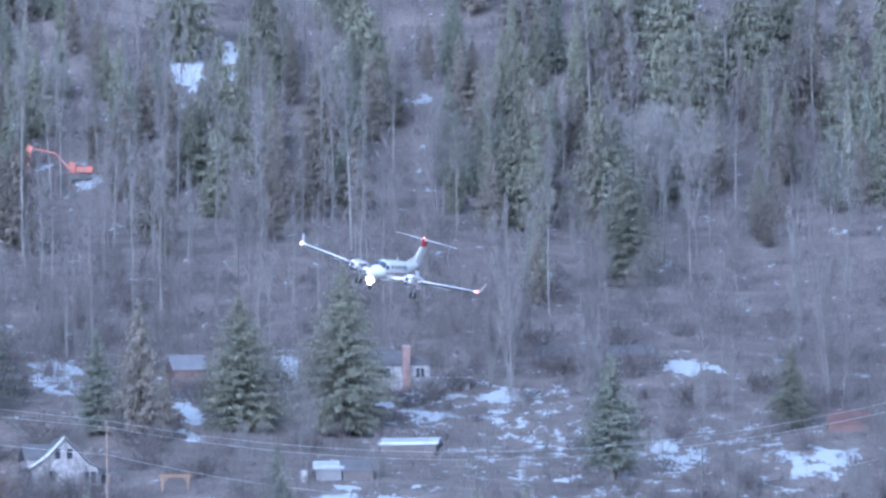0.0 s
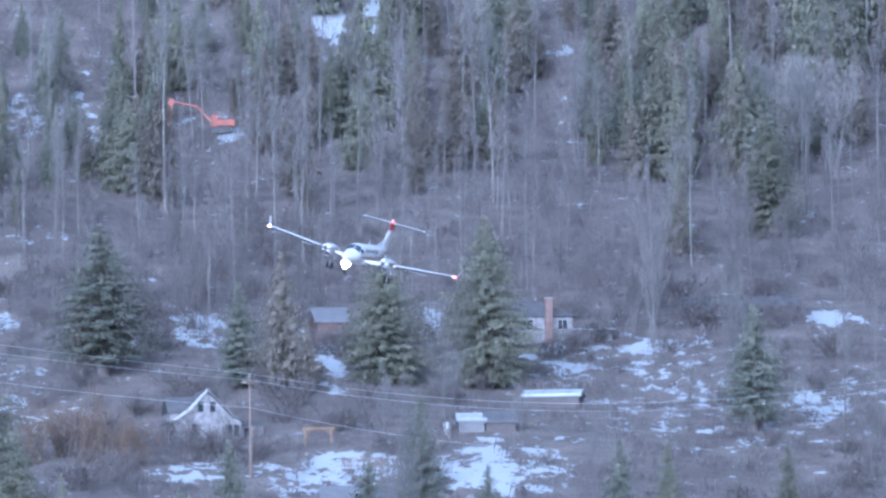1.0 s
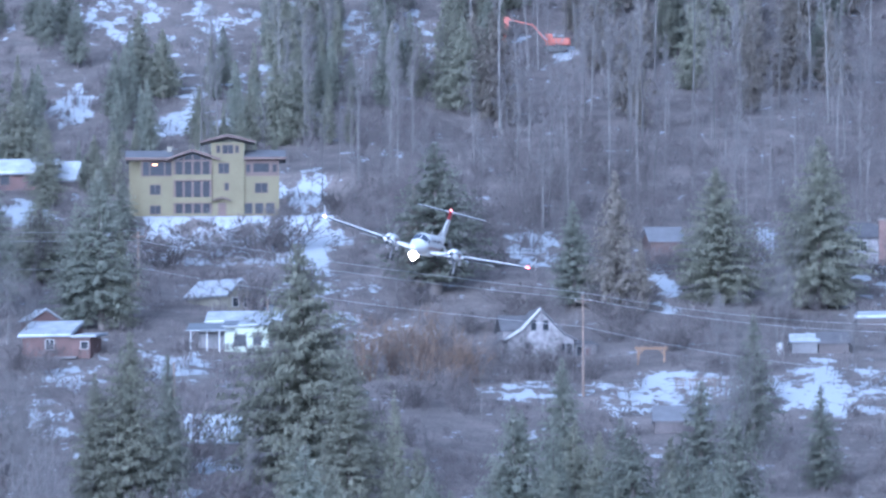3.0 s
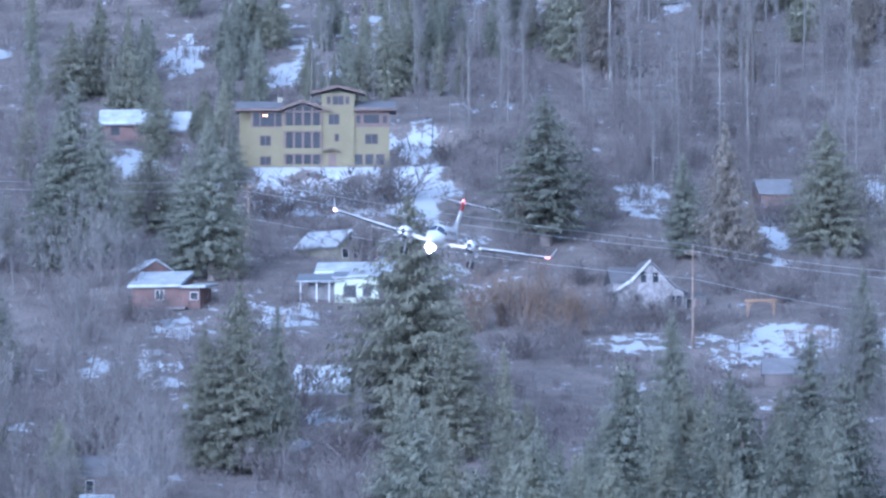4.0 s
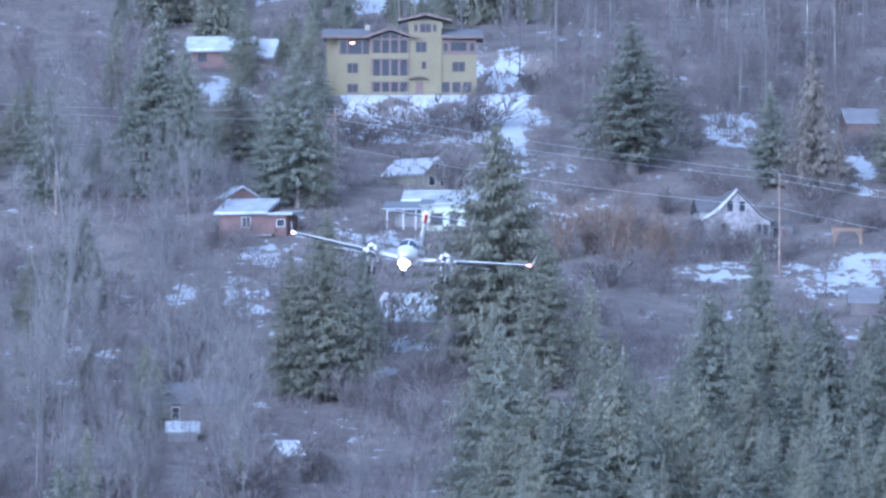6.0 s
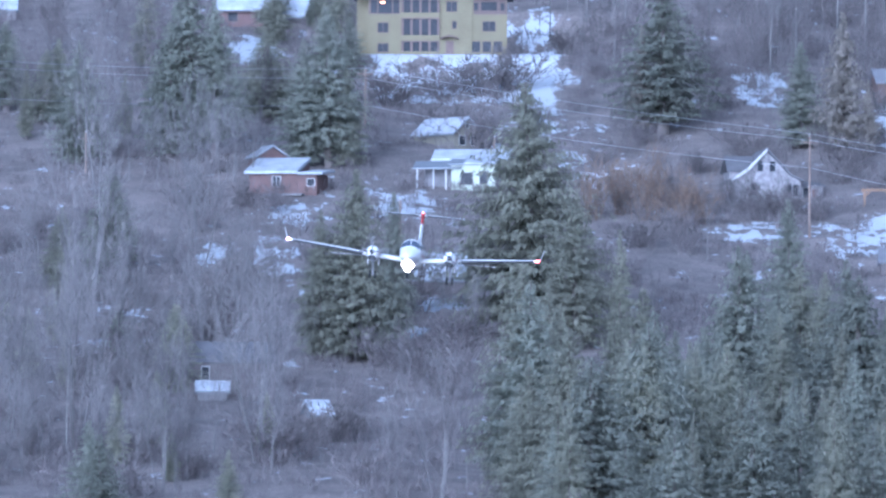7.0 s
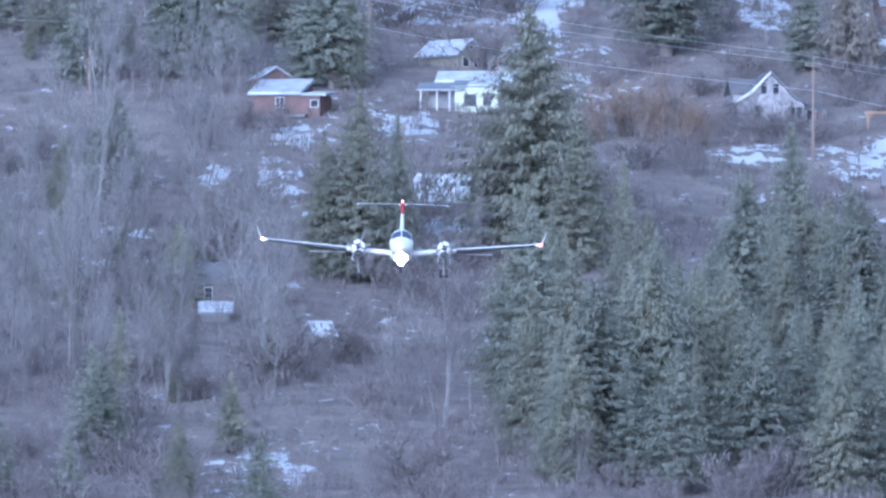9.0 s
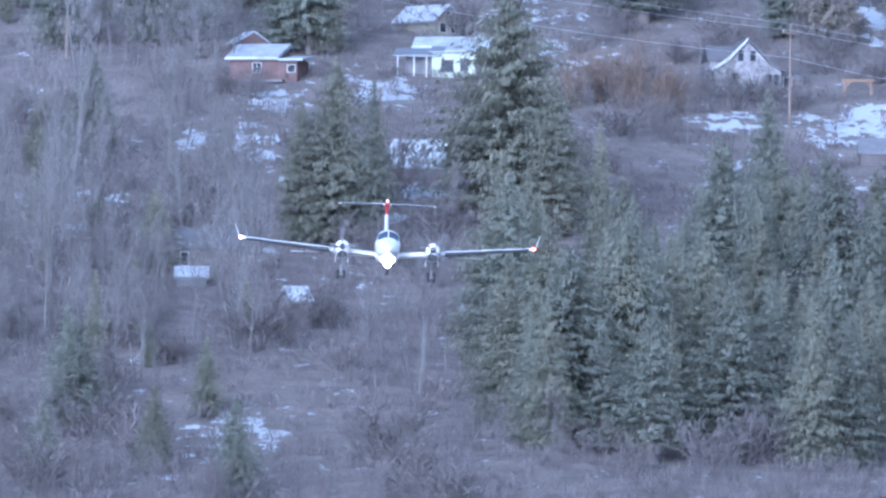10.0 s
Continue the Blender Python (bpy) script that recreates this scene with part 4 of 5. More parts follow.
plant(FIRS[3], 75.9, 2363.6, 21.5, 1.1, group="firs of the village")
plant(FIRS[0], 87.4, 2198.9, 21.1, 1.00, group="firs of the village")
plant(FIRS[1], 93.5, 2197.9, 19.0, 0.94, group="firs of the village")
plant(FIRS[2], 62.9, 2230.1, 16.6, 0.75, group="firs of the village")
plant(FIRS[0], 70.7, 2203.3, 17.3, 1.00, group="firs of the village")
plant(FIRS[1], 108.5, 2193.0, 18.6, 1.06, group="firs of the village")
plant(FIRS[2], 110.4, 2320.0, 14.8, 1.12, group="firs of the village")
plant(FIRS[1], 136.9, 2356.9, 13.9, 1.38, group="firs of the village")
plant(FIRS[0], 32.9, 2229.0, 9.1, 1.00, group="firs of the village")
plant(FIRS[4], -2.8, 2225.3, 8.7, 1.00, group="firs of the village")
plant(FIRS[4], 16.1, 2182.4, 15.7, 1.00, group="firs of the village")
plant(FIRS[1], -31.4, 2465.8, 14.5, 1.25, group="firs of the village")
plant(FIRS[0], 62.3, 2588.6, 19.3, 1.25, group="firs of the village")
plant(FIRS[2], 43.4, 2053.5, 21.5, 1.38, group="firs of the village")
plant(FIRS[1], 47.8, 2043.9, 25.4, 1.25, group="firs of the village")
plant(FIRS[5], 37.4, 2172.0, 21.5, 1.3, group="firs of the village")
plant(FIRS[0], 28.7, 2038.2, 18.7, 1.25, group="firs of the village")
plant(FIRS[1], 20.0, 1995.8, 19.6, 1.38, group="firs of the village")
plant(FIRS[2], 11.3, 1970.5, 19.3, 1.38, group="firs of the village")
plant(FIRS[0], 35.5, 1986.6, 20.1, 1.38, group="firs of the village")
plant(FIRS[4], 44.8, 1971.1, 20.0, 1.62, group="firs of the village")
plant(FIRS[2], 23.4, 2374.5, 18.0, 1.45, group="firs of the village")
plant(LARCH[0], 20.4, 2375.0, 15.0, 1.00, group="larches of the village")
plant(LARCH[1], 47.8, 2355.7, 19.6, 1.35, group="larches of the village")
plant(LARCH[0], 51.2, 2353.4, 15.4, 1.00, group="larches of the village")
plant(LARCH[0], 107.3, 2475.4, 16.2, 1.00, group="larches of the village")
plant(POPLAR[1], 100.3, 2402.3, 26.3, 1.00, group="poplars of the village")
plant(POPLAR[1], 97.5, 2404.2, 23.2, 0.70, group="poplars of the village")
plant(POPLAR[0], 112.2, 2413.9, 23.3, 0.75, group="poplars of the village")
plant(POPLAR[0], 142.0, 2424.2, 25.8, 0.70, group="poplars of the village")
plant(POPLAR[1], 143.4, 2375.5, 28.0, 0.55, group="poplars of the village")
plant(BROAD[0], -49.1, 2332.6, 12.6, 1.00, group="cottonwoods of the village")
plant(BROAD[1], -52.2, 2332.5, 11.4, 0.90, group="cottonwoods of the village")
plant(BROAD[2], -38.5, 2229.3, 22.6, 0.75, group="cottonwoods of the village")
plant(BROAD[3], -32.4, 2210.3, 15.2, 0.90, group="cottonwoods of the village")
plant(BROAD[4], -32.2, 2321.2, 11.4, 0.70, group="cottonwoods of the village")
plant(BROAD[0], -52.7, 2166.4, 14.2, 1.00, group="cottonwoods of the village")
plant(BROAD[1], -2.1, 2193.3, 10.8, 0.80, group="cottonwoods of the village")
plant(BROAD[2], 96.0, 2538.9, 14.5, 0.90, group="cottonwoods of the village")
plant(BROAD[3], 153.0, 2521.8, 15.7, 0.90, group="cottonwoods of the village")
plant(BROAD[4], 89.1, 2532.9, 12.4, 1.00, group="cottonwoods of the village")
plant(BROAD[0], -6.0, 2200.1, 10.1, 0.60, group="cottonwoods of the village")
plant(BROAD[1], -12.3, 2045.5, 13.4, 1.00, group="cottonwoods of the village")
plant(BROAD[2], -6.2, 2024.6, 11.9, 1.10, group="cottonwoods of the village")
plant(BROAD[3], -2.9, 2047.6, 10.7, 1.00, group="cottonwoods of the village")
plant(ASPEN[0], 46.8, 2591.0, 17.4, 1.00, group="aspens of the slope")
plant(ASPEN[1], 45.2, 2591.5, 16.8, 0.90, group="aspens of the slope")
plant(ASPEN[2], 72.2, 2549.2, 12.5, 1.00, group="aspens of the slope")
plant(ASPEN[3], 40.7, 2610.8, 14.5, 1.00, group="aspens of the slope")
plant(ASPEN[4], 52.7, 2493.6, 26.5, 0.70, group="aspens of the slope")
plant(ASPEN[5], 49.7, 2489.2, 26.0, 0.70, group="aspens of the slope")
plant(ASPEN[0], 61.0, 2464.5, 14.5, 0.80, group="aspens of the slope")
plant(ASPEN[1], 13.4, 2475.5, 23.5, 0.80, group="aspens of the slope")
plant(ASPEN[2], 17.2, 2431.0, 23.4, 0.70, group="aspens of the slope")
plant(ASPEN[3], 10.6, 2477.3, 12.1, 0.80, group="aspens of the slope")
plant(ASPEN[4], 55.3, 2521.5, 23.9, 0.80, group="aspens of the slope")
plant(ASPEN[5], 34.4, 2527.0, 24.8, 0.90, group="aspens of the slope")
plant(ASPEN[0], 37.2, 2520.5, 17.3, 0.80, group="aspens of the slope")
plant(ASPEN[1], 58.7, 2507.7, 16.4, 0.90, group="aspens of the slope")
plant(ASPEN[2], 6.2, 2485.8, 18.7, 0.80, group="aspens of the slope")
plant(ASPEN[3], 124.2, 2652.7, 11.3, 1.00, group="aspens of the slope")
plant(ASPEN[4], -48.3, 2091.3, 13.7, 0.80, group="aspens of the slope")
plant(ASPEN[5], -51.4, 2085.8, 13.0, 0.90, group="aspens of the slope")
plant(ASPEN[0], -38.4, 2099.9, 16.5, 0.80, group="aspens of the slope")
plant(ASPEN[1], 20.5, 2192.6, 10.0, 1.20, group="aspens of the slope")
plant(ASPEN[2], 28.2, 2265.2, 9.6, 1.00, group="aspens of the slope")
plant(ASPEN[3], 116.6, 2306.5, 15.1, 0.90, group="aspens of the slope")
plant(ASPEN[4], 121.4, 2298.9, 15.8, 0.90, group="aspens of the slope")
plant(ASPEN[5], 126.4, 2306.5, 13.6, 0.80, group="aspens of the slope")
plant(WILLOW[1], 27.1, 2295.9, 5.3, 1.10, group="willow bushes")
plant(WILLOW[0], 17.0, 2306.8, 6.0, 1.00, group="willow bushes")
plant(WILLOW[0], 20.8, 2300.7, 6.0, 1.00, group="willow bushes")
plant(WILLOW[0], 13.2, 2300.6, 5.3, 0.90, group="willow bushes")
plant(WILLOW[0], 25.2, 2295.9, 4.5, 1.00, group="willow bushes")
plant(WILLOW[1], 5.3, 2289.4, 2.2, 1.00, group="willow bushes")
plant(ALDER[0], 34.5, 2313.3, 5.3, 1.20, group="alders among the houses")
plant(ALDER[1], 39.0, 2309.5, 5.3, 1.20, group="alders among the houses")
plant(ALDER[2], 32.6, 2313.5, 4.5, 1.00, group="alders among the houses")
plant(ALDER[3], -6.1, 2226.1, 3.6, 1.20, group="alders among the houses")
plant(ALDER[0], -9.0, 2226.9, 5.8, 0.80, group="alders among the houses")
plant(ALDER[1], -4.3, 2221.5, 5.4, 0.80, group="alders among the houses")
plant(ALDER[2], -5.5, 2423.1, 4.5, 1.00, group="alders among the houses")
plant(ALDER[3], -11.4, 2423.9, 3.3, 1.00, group="alders among the houses")
plant(ALDER[0], 2.8, 2412.2, 4.3, 0.90, group="alders among the houses")
plant(ALDER[1], 36.3, 2310.4, 4.2, 1.40, group="alders among the houses")
plant(PALE[0], 126.7, 2556.4, 16.3, 1.00, group="pale trees above the houses")
plant(PALE[1], 129.7, 2550.7, 16.7, 1.10, group="pale trees above the houses")
plant(PALE[0], 133.5, 2551.0, 15.8, 1.00, group="pale trees above the houses")
plant(PALE[1], 124.5, 2564.0, 15.1, 0.80, group="pale trees above the houses")
plant(SHRUBS[0], 34.0, 2306.8, 3.8, 1.30, group="bushes among the houses")
plant(SHRUBS[1], 37.7, 2303.7, 4.6, 1.40, group="bushes among the houses")
plant(SHRUBS[2], 40.3, 2300.1, 4.1, 1.20, group="bushes among the houses")
plant(SHRUBS[3], 35.4, 2301.7, 3.8, 1.30, group="bushes among the houses")
plant(SHRUBS[0], 43.3, 2298.7, 3.0, 1.00, group="bushes among the houses")
plant(SHRUBS[1], -10.4, 2218.1, 7.3, 0.70, group="bushes among the houses")
plant(SHRUBS[2], 64.3, 2271.3, 4.8, 0.80, group="bushes among the houses")
plant(SHRUBS[3], -1.9, 2358.4, 5.6, 1.00, group="bushes among the houses")
plant(SHRUBS[0], 2.8, 2420.3, 4.9, 1.40, group="bushes among the houses")
plant(SHRUBS[1], -1.9, 2417.9, 3.6, 1.50, group="bushes among the houses")
plant(SHRUBS[2], -7.4, 2415.8, 3.9, 1.40, group="bushes among the houses")
plant(SHRUBS[3], -13.7, 2404.9, 4.7, 1.40, group="bushes among the houses")
plant(ASPEN[0], -8.1, 2217.7, 8.7, 0.80, group="aspens of the slope")
plant(ASPEN[1], -5.0, 2215.2, 9.8, 0.80, group="aspens of the slope")
plant(ASPEN[2], 57.2, 2254.1, 11.1, 0.70, group="aspens of the slope")
plant(ASPEN[3], 60.7, 2249.9, 12.5, 0.70, group="aspens of the slope")
plant(ALDER[0], 40.2, 2581.1, 8.7, 1.00, group="alders among the houses")
plant(ALDER[1], 41.6, 2580.1, 8.4, 1.00, group="alders among the houses")
plant(ALDER[2], 41.4, 2580.7, 7.4, 1.00, group="alders among the houses")
plant(ALDER[3], 39.6, 2584.2, 6.8, 0.90, group="alders among the houses")
plant(ALDER[0], 40.4, 2583.2, 7.3, 0.80, group="alders among the houses")
plant(ASPEN[0], 39.4, 2578.3, 19.8, 0.80, group="aspens of the slope")
plant(ASPEN[1], 40.9, 2579.3, 20.4, 0.80, group="aspens of the slope")
plant(ASPEN[2], 42.2, 2580.0, 18.6, 0.80, group="aspens of the slope")
plant(SHRUBS[0], 89.3, 2395.1, 3.4, 1.20, group="bushes among the houses")
plant(SHRUBS[1], 85.6, 2389.5, 2.3, 1.20, group="bushes among the houses")
plant(SHRUBS[2], -29.3, 2305.5, 3.0, 1.20, group="bushes among the houses")
plant(SHRUBS[3], -32.8, 2310.1, 3.0, 1.20, group="bushes among the houses")
plant(SHRUBS[0], 1.2, 2295.5, 3.9, 1.40, group="bushes among the houses")
plant(SHRUBS[1], 3.5, 2296.3, 4.3, 1.30, group="bushes among the houses")
plant(SHRUBS[2], -16.8, 2291.0, 3.4, 1.20, group="bushes among the houses")
plant(SHRUBS[3], 54.3, 2387.0, 3.1, 1.30, group="bushes among the houses")
plant(SHRUBS[0], 57.1, 2389.7, 3.0, 1.20, group="bushes among the houses")
plant(SHRUBS[1], 108.4, 2409.7, 3.4, 1.30, group="bushes among the houses")
plant(SHRUBS[2], 113.8, 2407.1, 3.8, 1.30, group="bushes among the houses")
plant(SHRUBS[3], 118.5, 2406.6, 3.4, 1.20, group="bushes among the houses")
plant(FIRS[0], 35.4, 2138.1, 18.2, 1.15, group="firs of the lower slope")
plant(FIRS[1], 41.1, 2138.5, 18.9, 1.20, group="firs of the lower slope")
plant(FIRS[2], 43.8, 2133.8, 16.0, 1.00, group="firs of the lower slope")
plant(FIRS[0], 31.6, 2129.3, 15.5, 1.00, group="firs of the lower slope")
plant(FIRS[1], 50.3, 2148.6, 17.2, 1.10, group="firs of the lower slope")
plant(FIRS[2], 54.1, 2154.3, 18.3, 1.10, group="firs of the lower slope")
plant(FIRS[0], 45.9, 2106.8, 15.2, 1.10, group="firs of the lower slope")
plant(FIRS[1], 19.6, 2094.1, 17.8, 1.10, group="firs of the lower slope")
plant(FIRS[2], 27.7, 2088.3, 15.0, 1.10, group="firs of the lower slope")
plant(FIRS[0], -57.0, 2344.5, 12.6, 1.20, group="firs of the lower slope")
plant(FIRS[1], -44.9, 2066.7, 11.5, 0.90, group="firs of the lower slope")
plant(FIRS[2], -45.2, 1993.1, 11.7, 1.20, group="firs of the lower slope")
plant(ALDER[0], 19.7, 2298.4, 5.8, 1.10, group="alders among the houses")
plant(ALDER[1], 31.0, 2321.4, 7.2, 1.10, group="alders among the houses")
plant(ALDER[2], 31.8, 2317.1, 7.4, 1.10, group="alders among the houses")
plant(ALDER[3], 24.1, 2321.1, 6.7, 1.10, group="alders among the houses")
plant(ALDER[0], 26.2, 2294.6, 8.0, 1.10, group="alders among the houses")
plant(ALDER[1], 11.5, 2307.8, 5.7, 1.10, group="alders among the houses")
plant(ALDER[2], 20.6, 2265.4, 7.4, 1.10, group="alders among the houses")
plant(ALDER[3], 28.2, 2298.5, 8.1, 1.10, group="alders among the houses")
plant(ALDER[0], 10.0, 2303.9, 7.8, 1.10, group="alders among the houses")
plant(ALDER[1], 26.8, 2296.3, 5.6, 1.10, group="alders among the houses")
plant(ALDER[2], 14.5, 2309.3, 6.3, 1.10, group="alders among the houses")
plant(ALDER[3], 29.3, 2310.0, 8.6, 1.10, group="alders among the houses")
plant(ALDER[0], 31.3, 2318.6, 6.7, 1.10, group="alders among the houses")
plant(ALDER[1], 20.7, 2322.8, 6.9, 1.10, group="alders among the houses")
plant(ALDER[2], 32.0, 2315.3, 7.6, 1.10, group="alders among the houses")
plant(ALDER[3], 10.4, 2281.2, 8.6, 1.10, group="alders among the houses")
plant(ALDER[0], 12.8, 2322.3, 5.6, 1.10, group="alders among the houses")
plant(ALDER[1], 22.0, 2323.2, 5.6, 1.10, group="alders among the houses")
plant(ALDER[2], 20.4, 2265.5, 6.7, 1.10, group="alders among the houses")
plant(ALDER[3], 17.9, 2282.5, 5.6, 1.10, group="alders among the houses")
plant(ALDER[0], 23.0, 2311.0, 7.6, 1.10, group="alders among the houses")
plant(ALDER[1], 33.4, 2318.1, 7.4, 1.10, group="alders among the houses")
plant(ALDER[2], 23.8, 2312.8, 6.3, 1.10, group="alders among the houses")
plant(ALDER[3], 33.7, 2267.5, 5.6, 1.10, group="alders among the houses")
plant(ALDER[0], 25.9, 2266.5, 6.1, 1.10, group="alders among the houses")
plant(ALDER[1], 24.0, 2321.0, 6.7, 1.10, group="alders among the houses")
plant(ALDER[0], 23.2, 2380.1, 9.2, 1.10, group="alders among the houses")
plant(ALDER[1], 9.6, 2408.3, 9.7, 1.10, group="alders among the houses")
plant(ALDER[2], 21.2, 2391.6, 7.8, 1.10, group="alders among the houses")
plant(ALDER[3], 30.5, 2378.1, 6.3, 1.10, group="alders among the houses")
plant(ALDER[0], 26.3, 2400.4, 8.0, 1.10, group="alders among the houses")
plant(ALDER[1], 12.5, 2395.8, 7.5, 1.10, group="alders among the houses")
plant(ALDER[2], 9.5, 2377.3, 6.6, 1.10, group="alders among the houses")
plant(ALDER[3], 26.4, 2434.2, 9.5, 1.10, group="alders among the houses")
plant(ALDER[0], 26.4, 2386.2, 9.0, 1.10, group="alders among the houses")
plant(ALDER[1], 13.2, 2368.7, 7.8, 1.10, group="alders among the houses")
plant(ALDER[2], 12.7, 2351.5, 7.7, 1.10, group="alders among the houses")
plant(ALDER[3], 16.0, 2358.6, 7.6, 1.10, group="alders among the houses")
plant(ALDER[0], 23.4, 2420.3, 9.7, 1.10, group="alders among the houses")
plant(ALDER[1], 13.8, 2433.3, 10.2, 1.10, group="alders among the houses")
plant(ALDER[2], 11.4, 2353.0, 9.9, 1.10, group="alders among the houses")
plant(ALDER[3], 22.1, 2436.1, 6.6, 1.10, group="alders among the houses")
plant(ALDER[0], 12.5, 2401.8, 8.7, 1.10, group="alders among the houses")
plant(ALDER[1], 30.2, 2397.4, 6.8, 1.10, group="alders among the houses")
plant(ALDER[2], 21.0, 2425.4, 6.7, 1.10, group="alders among the houses")
plant(ALDER[3], 20.4, 2371.6, 6.5, 1.10, group="alders among the houses")
plant(ALDER[0], 17.9, 2371.2, 9.2, 1.10, group="alders among the houses")
plant(ALDER[1], 16.2, 2356.5, 6.8, 1.10, group="alders among the houses")

# clearings of the plan that stay free of wild trees: x0, x1, y0, y1
CLEAR = []


def clearing(x0, x1, y0, y1):
    CLEAR.append((x0, x1, y0, y1))


clearing(-19, 10, 2378, 2452)
clearing(32, 45, 2250, 2332)
clearing(-11, 1, 2264, 2336)
clearing(-7, -1, 2308, 2370)
clearing(-33, -23, 2259, 2331)
clearing(-40, -27, 2436, 2488)
clearing(49, 54, 2249, 2321)
clearing(44, 83, 2225, 2282)
clearing(-37, -27, 2103, 2155)
clearing(53, 58, 2337, 2409)
clearing(80, 90, 2327, 2414)
clearing(106, 121, 2382, 2429)
clearing(80, 88, 2283, 2355)
clearing(69, 78, 2254, 2326)
clearing(-11, -4, 2190, 2247)
clearing(35, 46, 2532, 2604)
clearing(-27, -0, 2559, 2611)
clearing(59, 69, 2598, 2650)
clearing(95, 98, 2602, 2644)
clearing(120, 130, 2383, 2420)
clearing(115, 123, 2303, 2340)
clearing(134, 144, 2295, 2332)
clearing(-33, -26, 2495, 2570)
clearing(-63, -53, 2500, 2590)
clearing(-17, -10, 2480, 2545)
clearing(-38, -28, 2385, 2445)


def wild(protos, count, x0, x1, y0, y1, h0, h1, seed, group, wide=(0.85, 1.2), check=True):
    """Trees scattered over a stretch of the plan, out of the clearings."""
    rng = random.Random(seed)
    done = tries = 0
    while done < count and tries < count * 12:
        tries += 1
        y = rng.uniform(y0, y1)
        x = rng.uniform(x0, x1) * y / 2400
        if check and any(a < x < b and c < y < d for a, b, c, d in CLEAR):
            continue
        plant(protos[rng.randrange(len(protos))], x, y, rng.uniform(h0, h1), rng.uniform(*wide), group)
        done += 1


# the wood above the village
wild(FAR_FIRS, 210, 15, 175, 2540, 2800, 14, 24, 1, "spruces of the upper wood")
wild(FAR_FIRS, 40, -80, 40, 2500, 2760, 9, 17, 2, "spruces of the upper wood")
wild(FAR_FIRS, 24, -28, 6, 2475, 2550, 6, 10, 66, "spruces of the upper wood")
wild(FAR_FIRS, 46, -27, 14, 2505, 2640, 9, 15, 67, "spruces of the upper wood", (1.0, 1.4))
wild(FAR_FIRS, 40, -85, -24, 2490, 2640, 10, 17, 68, "spruces of the upper wood", (1.0, 1.4))
wild(LARCH, 105, 25, 170, 2520, 2760, 13, 22, 3, "larches of the upper wood")
wild(ASPEN, 110, -10, 85, 2420, 2660, 12, 20, 4, "aspens of the upper wood")
wild(ASPEN, 70, 60, 172, 2430, 2720, 12, 20, 5, "aspens of the upper wood")
wild(DARKBARE, 120, 0, 172, 2380, 2680, 7, 13, 6, "bare trees of the upper wood")
wild(DARKBARE, 40, -75, 30, 2460, 2700, 5, 9, 61, "bare trees of the upper wood")
wild(FIRS[:5], 6, 90, 172, 2330, 2560, 12, 20, 62, "firs among the houses")
wild(ALDER, 60, 30, 172, 2200, 2440, 6, 11, 63, "alders among the houses")
wild(BROAD, 55, 62, 172, 2180, 2420, 8, 13, 64, "cottonwoods among the houses")
wild(ALDER, 95, 6, 55, 2330, 2490, 5, 9, 65, "alders among the houses")
# bare thicket between the village and the upper wood
wild(BIRCH, 130, 8, 95, 2400, 2530, 6, 11, 73, "birches above the village")
# murky wood beside the big house
wild(DARKBARE, 60, -85, -16, 2365, 2470, 7, 12, 71, "bare trees of the upper wood")
wild(FIRS, 15, -85, -17, 2365, 2440, 9, 14, 72, "firs among the houses", (1.1, 1.5))
# the lower slope
wild(BROAD, 85, -76, -28, 2030, 2330, 9, 15, 7, "cottonwoods of the lower slope")
wild(FIRS, 66, 4, 66, 1950, 2095, 15, 23, 8, "firs of the lower slope")
wild(FIRS, 13, -74, -42, 2060, 2250, 9, 14, 74, "firs of the lower slope", (1.0, 1.3))
wild(ALDER, 80, -75, 10, 1870, 2100, 6, 11, 9, "alders of the lower slope")
wild(FIRS[:4], 10, -72, -30, 1900, 2080, 7, 12, 10, "firs of the lower slope")
wild(SHRUBS, 90, -75, 60, 1860, 2330, 2.5, 5.5, 11, "bushes of the lower slope", (0.9, 1.5))
wild(SHRUBS, 110, -10, 172, 2230, 2480, 1.8, 3.6, 12, "bushes among the houses", (0.9, 1.5))
wild(ALDER, 50, 10, 70, 1840, 1960, 6, 10, 13, "alders of the lower slope")

wild(DARKBARE, 70, -75, 14, 1850, 2000, 4, 8, 14, "bare trees of the lower slope", (1.0, 1.4))


